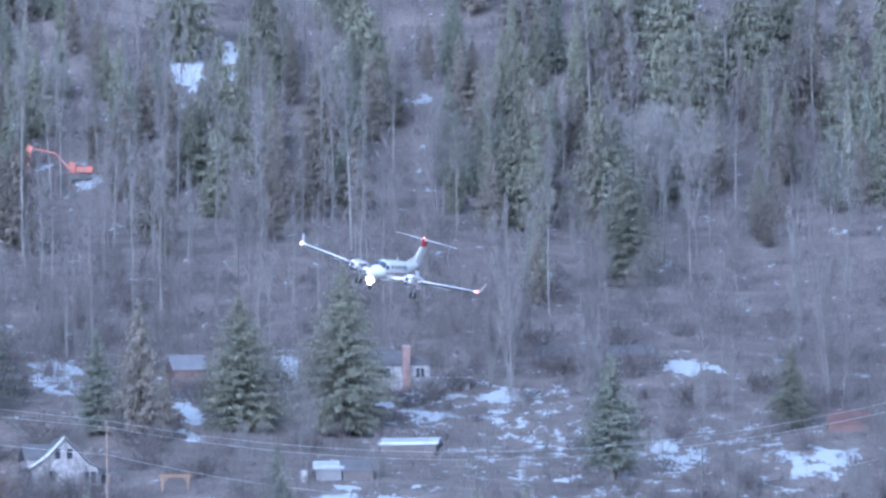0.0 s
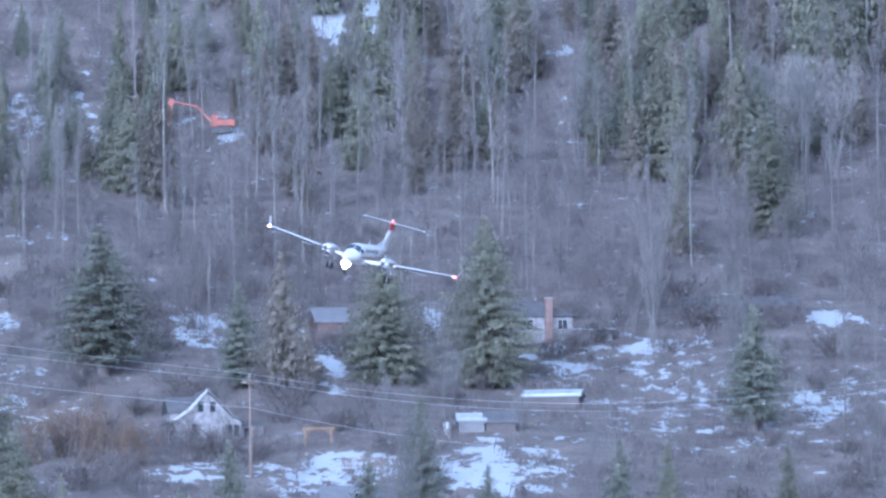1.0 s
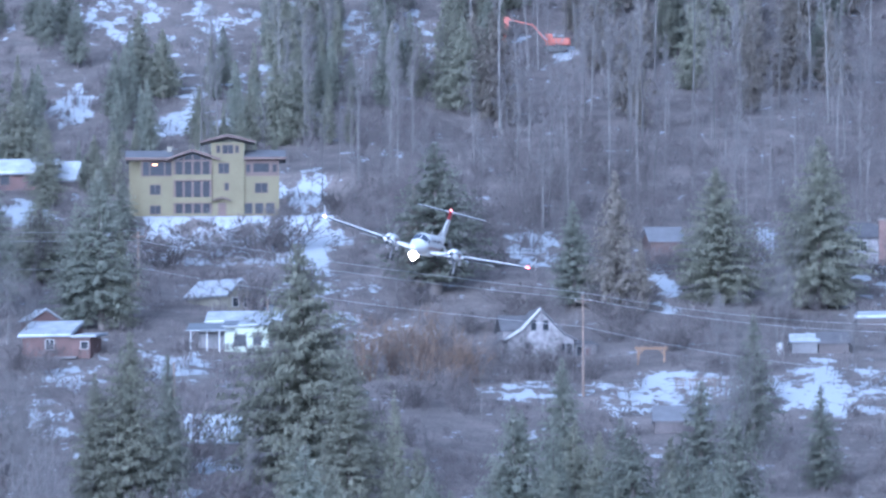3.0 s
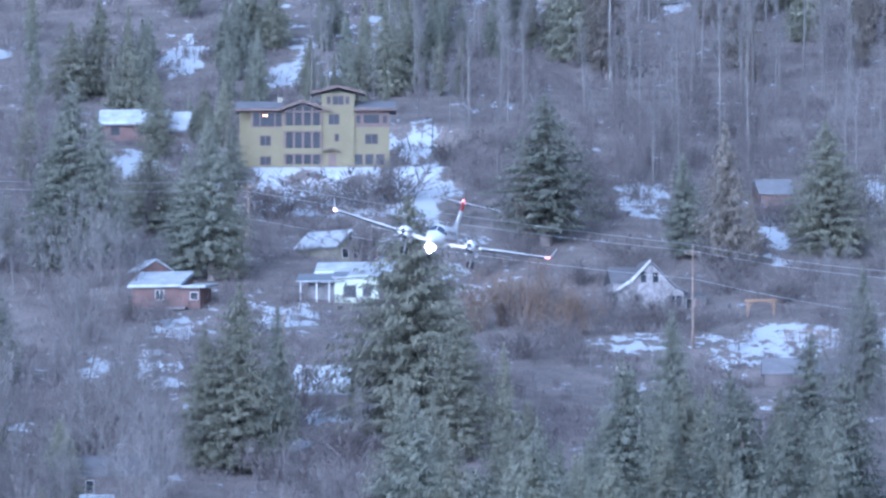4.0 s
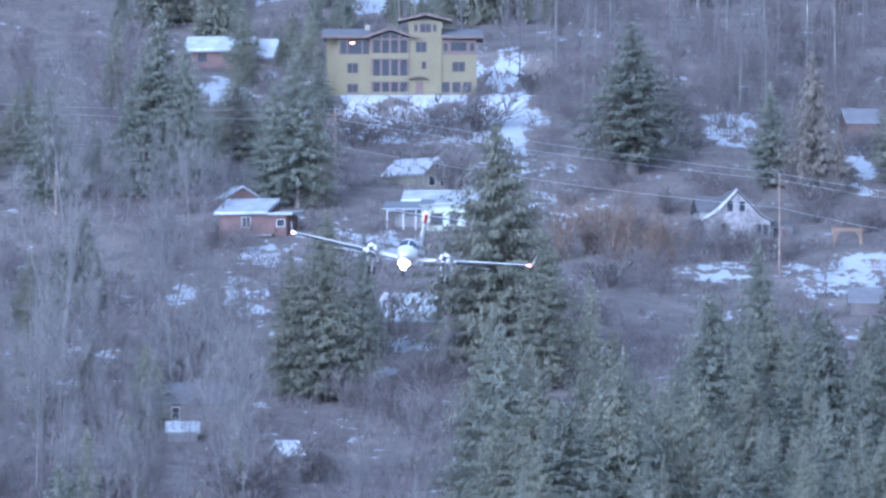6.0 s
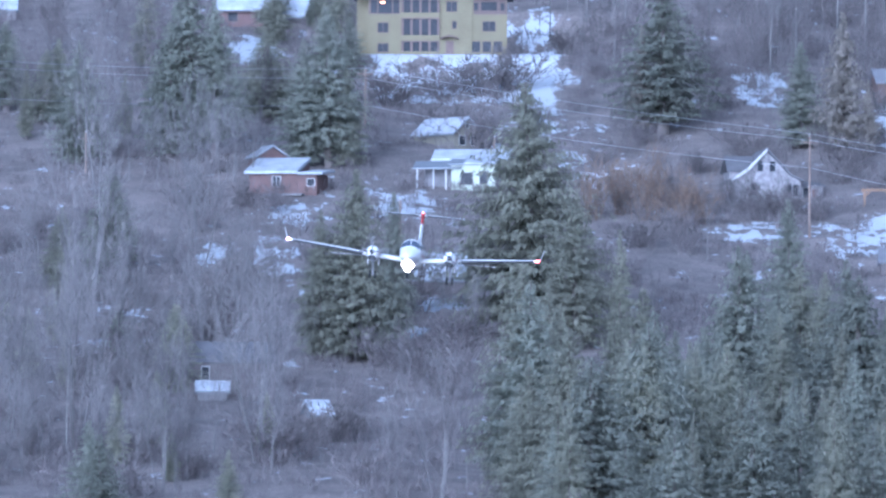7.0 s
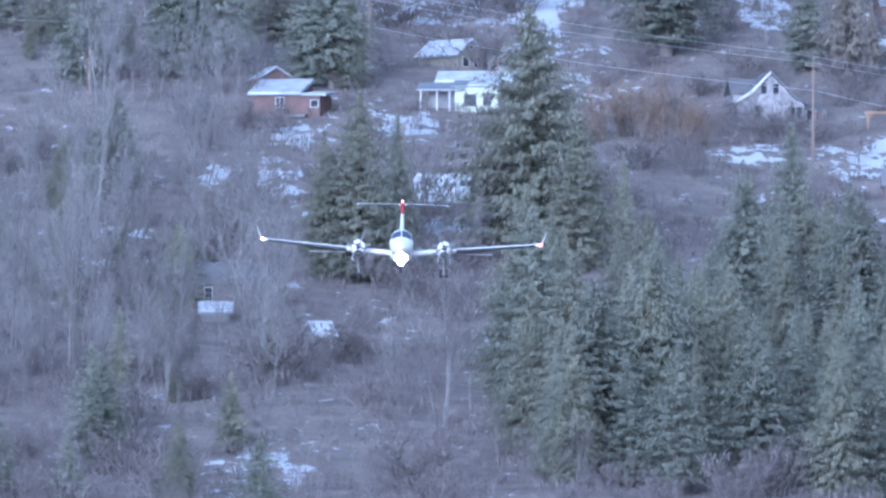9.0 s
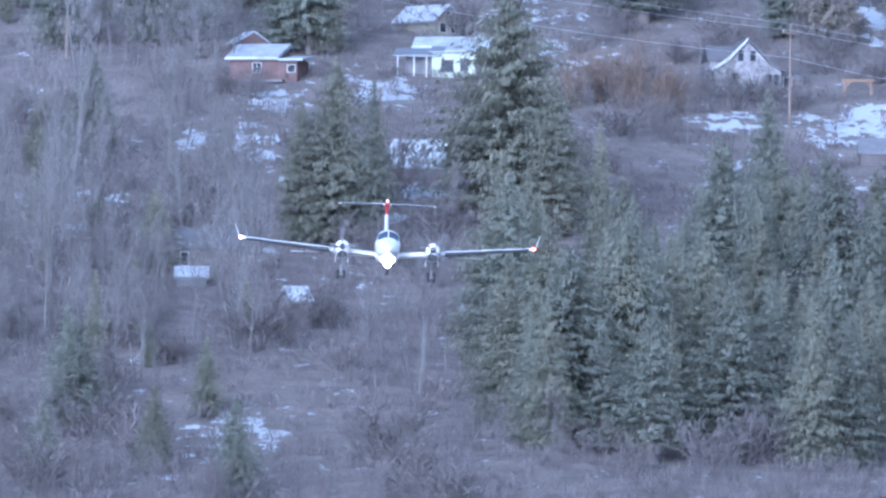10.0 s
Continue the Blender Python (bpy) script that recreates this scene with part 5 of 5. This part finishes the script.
def undergrowth(count, seed):
    """Low leafless brush all over the hillside, thin on the open snow."""
    rng = np.random.default_rng(seed)
    sticks = []
    for k in range(12):
        a, lean = rng.uniform(0, 2 * np.pi), rng.uniform(0.1, 0.9)
        limb(rng, sticks, (rng.normal(0, 0.35), rng.normal(0, 0.35), -0.1), (np.cos(a) * lean, np.sin(a) * lean, 1), rng.uniform(0.6, 1.0), 0.02, 1, 0.1, 0.5, (0, 5), 0.1)
    s = np.asarray(sticks)
    p, q = s[:, 0:3], s[:, 3:6]
    side = np.cross(q - p, rng.normal(0, 1, p.shape))
    side *= 0.022 / (np.linalg.norm(side, axis=1)[:, None] + 1e-9)
    bush = np.stack([p - side, p + side, q + side * 0.3], axis=1).reshape(-1, 3)
    y = rng.uniform(1860, 2720, count)
    x = rng.uniform(-82, 178, count) * y / 2400
    keep = np.ones(count, bool)
    for sx, sy, rx, ry, amount in SNOW_AREAS:
        keep &= (((x - sx) / rx) ** 2 + ((y - sy) / ry) ** 2 > 0.8) | (rng.uniform(0, 1, count) > amount * 0.75)
    x, y = x[keep], y[keep]
    size, turn = rng.uniform(0.9, 2.6, len(x)), rng.uniform(0, 2 * np.pi, len(x))
    c, n = np.cos(turn)[:, None], np.sin(turn)[:, None]
    vx = (bush[None, :, 0] * c - bush[None, :, 1] * n) * size[:, None] * 1.2 + x[:, None]
    vy = (bush[None, :, 0] * n + bush[None, :, 1] * c) * size[:, None] * 1.2 + y[:, None]
    vz = bush[None, :, 2] * size[:, None] + height(x, y)[:, None]
    verts = np.stack([vx, vy, vz], axis=2).reshape(-1, 3)
    me = bpy.data.meshes.new("undergrowth")
    me.from_pydata(verts.tolist(), [], np.arange(len(verts)).reshape(-1, 3).tolist())
    tagged(link_mesh("undergrowth", me, TWIG_DARK), "low leafless grey-brown brush covering the hillside", "undergrowth", kind="stuff")


undergrowth(8500, 21)


# ---------------------------------------------------------------- the aeroplane
PAINT = mat("white_aircraft_paint", (0.88, 0.88, 0.88), 0.03, 0.8, 0.3, bump=0.02, Coat_Weight=0.4)
# black of the boots, also painted in for the shade beneath their edges
BOOT_AND_SHADE = mat("black_deicing_boot_and_shade", (0.05, 0.05, 0.055), 0.15, 3, 0.6, bump=0.02)
BELLY = mat("grey_lower_skin", (0.42, 0.42, 0.45), 0.1, 1, 0.4, bump=0.02)
STRIPE = mat("maroon_stripe_paint", (0.22, 0.03, 0.04), 0.05, 1, 0.3, bump=0)
RED_PAINT = mat("red_tail_paint", (0.45, 0.03, 0.03), 0.05, 1, 0.3, bump=0)
GOLD = mat("tan_stripe_paint", (0.40, 0.22, 0.16), 0.05, 1, 0.3, bump=0)
# reflected sky put into the glass as a blue-grey base colour
SHIELD = mat("sky_toned_cockpit_glass", (0.07, 0.085, 0.12), 0.1, 1, 0.05, bump=0)
CHROME = mat("polished_spinner", (0.6, 0.6, 0.62), 0.05, 3, 0.12, 1.0, bump=0)
INTAKE = mat("black_intake_duct", (0.03, 0.03, 0.032), 0.2, 3, 0.8, bump=0)
BLADE = mat("grey_propeller_blade", (0.13, 0.13, 0.14), 0.1, 3, 0.5, 0.0, bump=0)
RUBBER = mat("black_tyre_rubber", (0.03, 0.03, 0.03), 0.2, 5, 0.8)

EXHAUST = mat("polished_exhaust_metal", (0.5, 0.47, 0.44), 0.2, 4, 0.3, 0.9)
LANDING = glow("landing_light_lens", (1.0, 0.76, 0.45), 14)
NAV_RED = glow("red_navigation_light", (1.0, 0.10, 0.08), 7)
STROBE = glow("wing_tip_strobe", (1.0, 0.50, 0.44), 6)
BEACON = glow("red_tail_beacon", (1.0, 0.25, 0.18), 4)

BODY = [  # station along the body, centre height, half width, half height
    (5.42, -0.42, 0.02, 0.02), (5.30, -0.42, 0.14, 0.13), (5.05, -0.41, 0.27, 0.24), (4.6, -0.39, 0.43, 0.36), (4.0, -0.34, 0.57, 0.46),
    (3.5, -0.30, 0.65, 0.52), (3.2, -0.26, 0.69, 0.56), (2.9, -0.14, 0.71, 0.66), (2.6, -0.04, 0.72, 0.76), (2.3, 0.02, 0.73, 0.84), (1.5, 0.03, 0.73, 0.86),
    (-2.6, 0.03, 0.73, 0.86), (-3.8, 0.09, 0.66, 0.76), (-5.0, 0.22, 0.52, 0.60), (-6.3, 0.42, 0.32, 0.38), (-7.3, 0.56, 0.15, 0.20), (-7.9, 0.62, 0.04, 0.06)]


def skin(y, a, out=0.0):
    """A point on the body's skin at a station and an angle round it (0 is starboard, 90 the top)."""
    s = sorted(BODY)
    ys = [b[0] for b in s]
    zc, hw, hh = (float(np.interp(y, ys, [b[k] for b in s])) for k in (1, 2, 3))
    c, n = math.cos(radians(a)), math.sin(radians(a))
    return ((hw + out) * math.copysign(abs(c) ** 0.9, c), y, zc + (hh + out) * math.copysign(abs(n) ** 0.9, n))


def loft(rings, caps=True):
    bm = bmesh.new()
    rows = [[bm.verts.new(p) for p in ring] for ring in rings]
    n = len(rows[0])
    for a, b in zip(rows, rows[1:]):
        for i in range(n):
            bm.faces.new((a[i], a[(i + 1) % n], b[(i + 1) % n], b[i]))
    if caps:
        bm.faces.new(rows[0])
        bm.faces.new(rows[-1][::-1])
    return bm


def patch(y0, y1, a0, a1, out=0.015, ny=4, na=5, slant=0.0):
    """A sheet of glass or paint that follows the body's skin."""
    bm = bmesh.new()
    grid = [[bm.verts.new(skin(y0 + (y1 - y0) * i / ny + slant * j / na, a0 + (a1 - a0) * j / na, out)) for j in range(na + 1)] for i in range(ny + 1)]
    for i in range(ny):
        for j in range(na):
            bm.faces.new((grid[i][j], grid[i + 1][j], grid[i + 1][j + 1], grid[i][j + 1]))
    return bm


FOIL = [(0, 0), (0.03, 0.045), (0.12, 0.085), (0.3, 0.105), (0.55, 0.08), (0.8, 0.035), (1, 0.003),
        (0.8, -0.02), (0.5, -0.04), (0.25, -0.05), (0.08, -0.035)]


def wing_ring(x, lead, chord, z, thick=1.0):
    return [(x, lead - c * chord, z + h * chord * thick) for c, h in FOIL]


def fin_ring(z, lead, chord, thick=0.6, x=0.0):
    return [(x + h * chord * thick, lead - c * chord, z) for c, h in
            [(0, 0), (0.1, 0.07), (0.35, 0.1), (0.7, 0.06), (1, 0.0), (0.7, -0.06), (0.35, -0.1), (0.1, -0.07)]]


def ball(p, r, bm=None, sx=1, sy=1, sz=1):
    bm = bm or bmesh.new()
    bmesh.ops.create_uvsphere(bm, u_segments=12, v_segments=8, radius=r, matrix=Matrix.LocRotScale(p, None, (sx, sy, sz)))
    return bm


def aeroplane():
    root = thing("aeroplane", (0, 0, 60), "white twin-engined turboprop aeroplane flying with its wheels down", "aeroplane")
    ring = [k * 15 for k in range(24)]
    body = smooth(part("fuselage", loft([[skin(b[0], a) for a in ring] for b in BODY]), PAINT, root, "glossy white fuselage"))
    for a0, a1, y0, y1 in ((12, 34, 2.8, 2.15), (37, 88.5, 3.12, 2.5), (91.5, 143, 3.12, 2.5), (146, 168, 2.8, 2.15)):
        part("windshield_pane", patch(y0, y1, a0, a1, 0.014, 8, 6), SHIELD, body, "dark cockpit window")
    for side in (0, 1):
        for k in range(6):
            y = 1.35 - k * 0.72
            a = (14, 34) if not side else (146, 166)
            part("cabin_window", patch(y, y - 0.34, *a, 0.012, 3, 4), SHIELD, body, "small dark cabin window")
        for name, m, a, y0 in (("stripe", STRIPE, -12, 2.6), ("stripe", GOLD, -20, 2.2)):
            lo, hi = (a, a + 5) if not side else (180 - a - 5, 180 - a)
            part(name, patch(y0, -6.6, lo, hi, 0.008, 14, 1), m, body, "thin coloured stripe")
    part("belly_fairing", smooth_bm(loft([[(x * w, y, -0.62 + z) for x, z in ((-1, 0.1), (-0.8, -0.22), (0, -0.3), (0.8, -0.22), (1, 0.1), (0, 0.3))]
                                          for y, w in ((1.5, 0.35), (1.0, 0.72), (-1.2, 0.72), (-2.0, 0.3))])), PAINT, root)
    for s in (1, -1):
        wing = smooth(part("wing", loft([wing_ring(s * x, lead, chord, z) for x, lead, chord, z in (
            (0.55, 1.05, 2.25, -0.56), (2.62, 0.95, 2.1, -0.38), (3.3, 0.72, 1.85, -0.31), (8.3, 0.22, 1.05, 0.18), (8.5, 0.15, 0.95, 0.2))]), PAINT, root))
        # real boot, run back to 0.3 chord as painted underside shade
        part("deicing_boot_and_shade", loft([[(s * x, lead - 0.025 * chord, z + 0.05 * chord), (s * x, lead + 0.03, z + 0.02 * chord), (s * x, lead + 0.03, z - 0.025 * chord), (s * x, lead - 0.1 * chord, z - 0.058 * chord), (s * x, lead - 0.3 * chord, z - 0.066 * chord), (s * x, lead - 0.12 * chord, z)]
                                   for x, lead, chord, z in ((3.35, 0.71, 1.84, -0.305), (8.2, 0.23, 1.06, 0.172))]), BOOT_AND_SHADE, wing, "black rubber leading-edge boot, reaching back as underside shade")
        part("flap", box(s * 3.4 if s > 0 else -5.6, 5.6 if s > 0 else -3.4, -1.32, -1.0, -0.42, -0.36), BELLY, wing, "lowered grey flap")
        part("winglet", loft([fin_ring(z, lead, chord, 0.5, s * x) for z, lead, chord, x in (
            (0.16, 0.15, 0.95, 8.45), (0.35, -0.15, 0.8, 8.62), (1.05, -0.62, 0.42, 8.86))]), PAINT, wing, "white upswept winglet")
        part("tip_light", ball((s * 8.5, 0.12, 0.22), 0.1, None, 1, 1.3, 0.9), STROBE if s > 0 else NAV_RED, wing,
             "bright pinkish wingtip light" if s > 0 else "glowing red wingtip light")
        nac = smooth(part("nacelle", loft([[(s * 2.62 + hw * math.cos(radians(a)), y, zc + hh * math.sin(radians(a))) for a in range(0, 360, 24)]
                     for y, zc, hw, hh in ((2.28, -0.18, 0.2, 0.2), (2.2, -0.2, 0.33, 0.34), (1.9, -0.24, 0.41, 0.47), (1.2, -0.27, 0.45, 0.52),
                                           (0.2, -0.28, 0.46, 0.5), (-1.2, -0.3, 0.36, 0.36), (-2.3, -0.28, 0.06, 0.06))]), PAINT, root, "white engine nacelle"))
        part("air_intake", loft([[(s * 2.62 + w * math.cos(radians(a)), y, -0.6 + 0.17 * math.sin(radians(a))) for a in range(0, 360, 30)]
                                 for y, w in ((2.25, 0.27), (1.3, 0.3))]), INTAKE, nac, "dark engine air intake")
        for e in (1, -1):
            x = s * 2.62 + e * 0.38
            part("exhaust_pipe", rod((x - e * 0.05, 1.75, -0.1), (x + e * 0.3, 1.45, -0.06), 0.09, 0.1, 12), EXHAUST, nac, "polished metal exhaust pipe")
            part("nacelle_stripe", box(x + e * 0.07 - 0.02, x + e * 0.07 + 0.02, -0.1, 1.3, -0.34, -0.02), STRIPE, nac, "maroon stripe")
        prop = smooth(part("propeller", loft([[(r * math.cos(radians(a)), y, r * math.sin(radians(a))) for a in range(0, 360, 30)]
                                              for y, r in ((-0.05, 0.2), (0.1, 0.19), (0.3, 0.12), (0.42, 0.02))]), CHROME, root, "polished spinner with four blades"))
        for k in range(4):
            a = radians(45 + 90 * k)
            d, w = Vector((math.cos(a), 0, math.sin(a))), Vector((-math.sin(a), 0, math.cos(a)))
            rings = []
            for r, c, tw in ((0.16, 0.05, 60), (0.4, 0.09, 50), (0.8, 0.075, 40), (1.2, 0.05, 30), (1.3, 0.02, 25)):
                across = (w * math.cos(radians(tw)) + Vector((0, 1, 0)) * math.sin(radians(tw))) * c
                th = across.cross(d).normalized() * 0.015
                p = d * r + Vector((0, 0.05, 0))
                rings.append([p + across, p + th, p - across, p - th])
            part("blade", loft(rings), BLADE, prop, "grey propeller blade")
        PROPELLERS.append((prop, s))
        gear = part("main_gear", rod((s * 2.62, -0.25, -0.55), (s * 2.62, -0.4, -1.62), 0.075, 0.06, 10), STRUT, root, "lowered main landing gear")
        part("brace", rod((s * 2.62, 0.25, -0.6), (s * 2.62, -0.33, -1.2), 0.04, 0.04, 8), STRUT, gear)
        part("axle", rod((s * 2.62 - 0.24, -0.4, -1.66), (s * 2.62 + 0.24, -0.4, -1.66), 0.05, 0.05, 8), STRUT, gear)
        for e in (1, -1):
            x = s * 2.62 + e * 0.18
            bm = rod((x - 0.075, -0.4, -1.66), (x + 0.075, -0.4, -1.66), 0.27, 0.27, 20)
            bmesh.ops.bevel(bm, geom=[q for q in bm.edges if len(q.link_faces[0].verts) > 8 or len(q.link_faces[-1].verts) > 8], offset=0.035, segments=2, affect="EDGES")
            part("wheel", bm, RUBBER, gear, "black tyre")
            part("gear_door", box(s * 2.62 + e * 0.36 - 0.015, s * 2.62 + e * 0.36 + 0.015, -0.9, 0.3, -1.0, -0.62), PAINT, gear, "open white gear door")
        tail = part("stabiliser", loft([wing_ring(s * x, lead, chord, z, 0.7) for x, lead, chord, z in ((0.0, -7.2, 1.35, 2.87), (2.75, -7.75, 0.75, 2.89), (2.85, -7.85, 0.6, 2.89))]), PAINT, root, "white half of the high tailplane")
        # tailplane boot, whose rear strip stands for the shaded underside
        part("deicing_boot_and_shade", loft([[(s * x, lead - 0.03, z + 0.035 * chord), (s * x, lead + 0.02, z + 0.01), (s * x, lead + 0.02, z - 0.03), (s * x, lead - 0.3 * chord, z - 0.045 * chord), (s * x, lead - 0.1, z)]
                                   for x, lead, chord, z in ((0.25, -7.25, 1.3, 2.872), (2.72, -7.75, 0.75, 2.89))]), BOOT_AND_SHADE, tail, "black rubber leading-edge boot, reaching back as underside shade")
        part("ventral_fin", loft([fin_ring(z, lead, chord, 0.4, s * x) for z, lead, chord, x in ((0.15, -6.0, 1.2, 0.28), (-0.35, -6.5, 0.7, 0.5))]), PAINT, root)
    fin = part("fin", loft([fin_ring(z, lead, chord) for z, lead, chord in ((0.45, -5.0, 2.9), (1.0, -5.75, 2.3), (2.3, -6.75, 1.75))]), PAINT, root, "white swept tail fin")
    part("fin_tip", loft([fin_ring(z, lead, chord, 0.62) for z, lead, chord in ((2.3, -6.75, 1.75), (2.85, -7.15, 1.6))]), RED_PAINT, fin, "red fin tip")
    part("dorsal_fillet", loft([fin_ring(z, lead, chord, 0.15) for z, lead, chord in ((0.75, -3.4, 2.6), (0.95, -4.4, 1.9), (1.35, -5.6, 0.9))]), PAINT, fin)
    bullet = smooth(part("bullet_fairing", ball((0, -7.75, 2.9), 0.17, None, 1, 5, 1), RED_PAINT, fin, "red bullet fairing"))
    part("beacon", ball((0, -7.3, 3.08), 0.065), BEACON, bullet, "glowing red beacon")
    part("antenna", loft([fin_ring(z, lead, chord, 0.3) for z, lead, chord in ((0.85, -1.3, 0.4), (1.25, -1.55, 0.2))]), PAINT, body)
    nose = part("nose_gear", rod((0, 3.75, -0.6), (0, 3.95, -1.62), 0.06, 0.05, 10), STRUT, root, "lowered nose landing gear")
    part("fork", rod((0, 3.6, -0.7), (0, 3.9, -1.2), 0.035, 0.035, 8), STRUT, nose)
    bm = rod((-0.08, 3.95, -1.62), (0.08, 3.95, -1.62), 0.25, 0.25, 20)
    bmesh.ops.bevel(bm, geom=[q for q in bm.edges if len(q.link_faces[0].verts) > 8 or len(q.link_faces[-1].verts) > 8], offset=0.035, segments=2, affect="EDGES")
    part("wheel", bm, RUBBER, nose, "black tyre")
    for x in (-0.24, 0.24):
        part("gear_door", box(x - 0.012, x + 0.012, 3.3, 4.3, -1.05, -0.68), PAINT, nose, "open white gear door")
    # two landing lights and a taxi light, lenses oversized to imitate their bloom
    for x, z in ((-0.21, -0.96), (0.21, -0.96), (0, -1.24)):
        cup = loft([[(x + w * math.cos(radians(a)), y, z + w * math.sin(radians(a))) for a in range(0, 360, 20)]
                    for y, w in ((4.02, 0.17), (4.40, 0.20), (4.40, 0.215), (3.99, 0.19))], False)
        lamp = part("lamp_housing", cup, STRUT, nose, "metal lamp cup")
        part("landing_light", ball((x, 4.07, z), 0.168, None, 1, 0.3, 1), LANDING, lamp, "dazzling landing light")
    return root


def smooth_bm(bm):
    for f in bm.faces:
        f.smooth = True
    return bm


PROPELLERS = []
PLANE = aeroplane()
FLIGHT = [  # seconds, place, pitch, bank, heading
    (0.0, 53.04, 1523.38, 101.17, -2.15, -16.54, 159.55),
    (0.5, 44.66, 1497.98, 98.29, -2.06, -16.67, 162.07),
    (1.0, 36.77, 1473.07, 95.36, -1.97, -16.70, 164.18),
    (1.5, 29.65, 1448.47, 92.46, -1.88, -16.39, 165.94),
    (2.0, 23.10, 1424.03, 89.55, -1.77, -16.05, 167.43),
    (2.5, 17.56, 1399.59, 86.63, -1.67, -15.51, 168.70),
    (3.0, 12.74, 1375.04, 83.67, -1.55, -14.85, 169.82),
    (3.5, 8.57, 1350.30, 80.70, -1.43, -14.11, 170.82),
    (4.0, 5.00, 1325.28, 77.66, -1.31, -13.22, 171.76),
    (4.5, 2.06, 1299.92, 74.60, -1.17, -12.18, 172.64),
    (5.0, -0.36, 1274.18, 71.57, -1.04, -10.98, 173.52),
    (5.5, -2.24, 1248.04, 68.55, -0.89, -9.62, 174.39),
    (6.0, -3.65, 1221.50, 65.61, -0.74, -8.20, 175.26),
    (6.5, -4.70, 1194.59, 62.75, -0.59, -6.71, 176.14),
    (7.0, -5.39, 1167.34, 60.00, -0.43, -5.20, 177.03),
    (7.5, -5.85, 1139.82, 57.41, -0.26, -3.79, 177.90),
    (8.0, -6.05, 1112.11, 54.90, -0.09, -2.45, 178.74),
    (8.5, -6.05, 1084.31, 52.54, 0.09, -1.43, 179.52),
    (9.0, -5.75, 1056.54, 50.25, 0.28, -0.90, 180.20),
    (9.5, -5.41, 1028.94, 48.00, 0.47, -0.83, 180.75),
    (10.0, -4.88, 1001.68, 45.71, 0.66, -1.78, 181.10),
]


def motions():
    walk(PLANE, [(t, pose(x, y, z, p, b, h)) for t, x, y, z, p, b, h in FLIGHT])
    for prop, s in PROPELLERS:
        walk(prop, [(k / 30, pose(s * 2.62, 2.3, -0.19, 0, -83 * k + 20 * s, 0)) for k in range(301)])


motions()
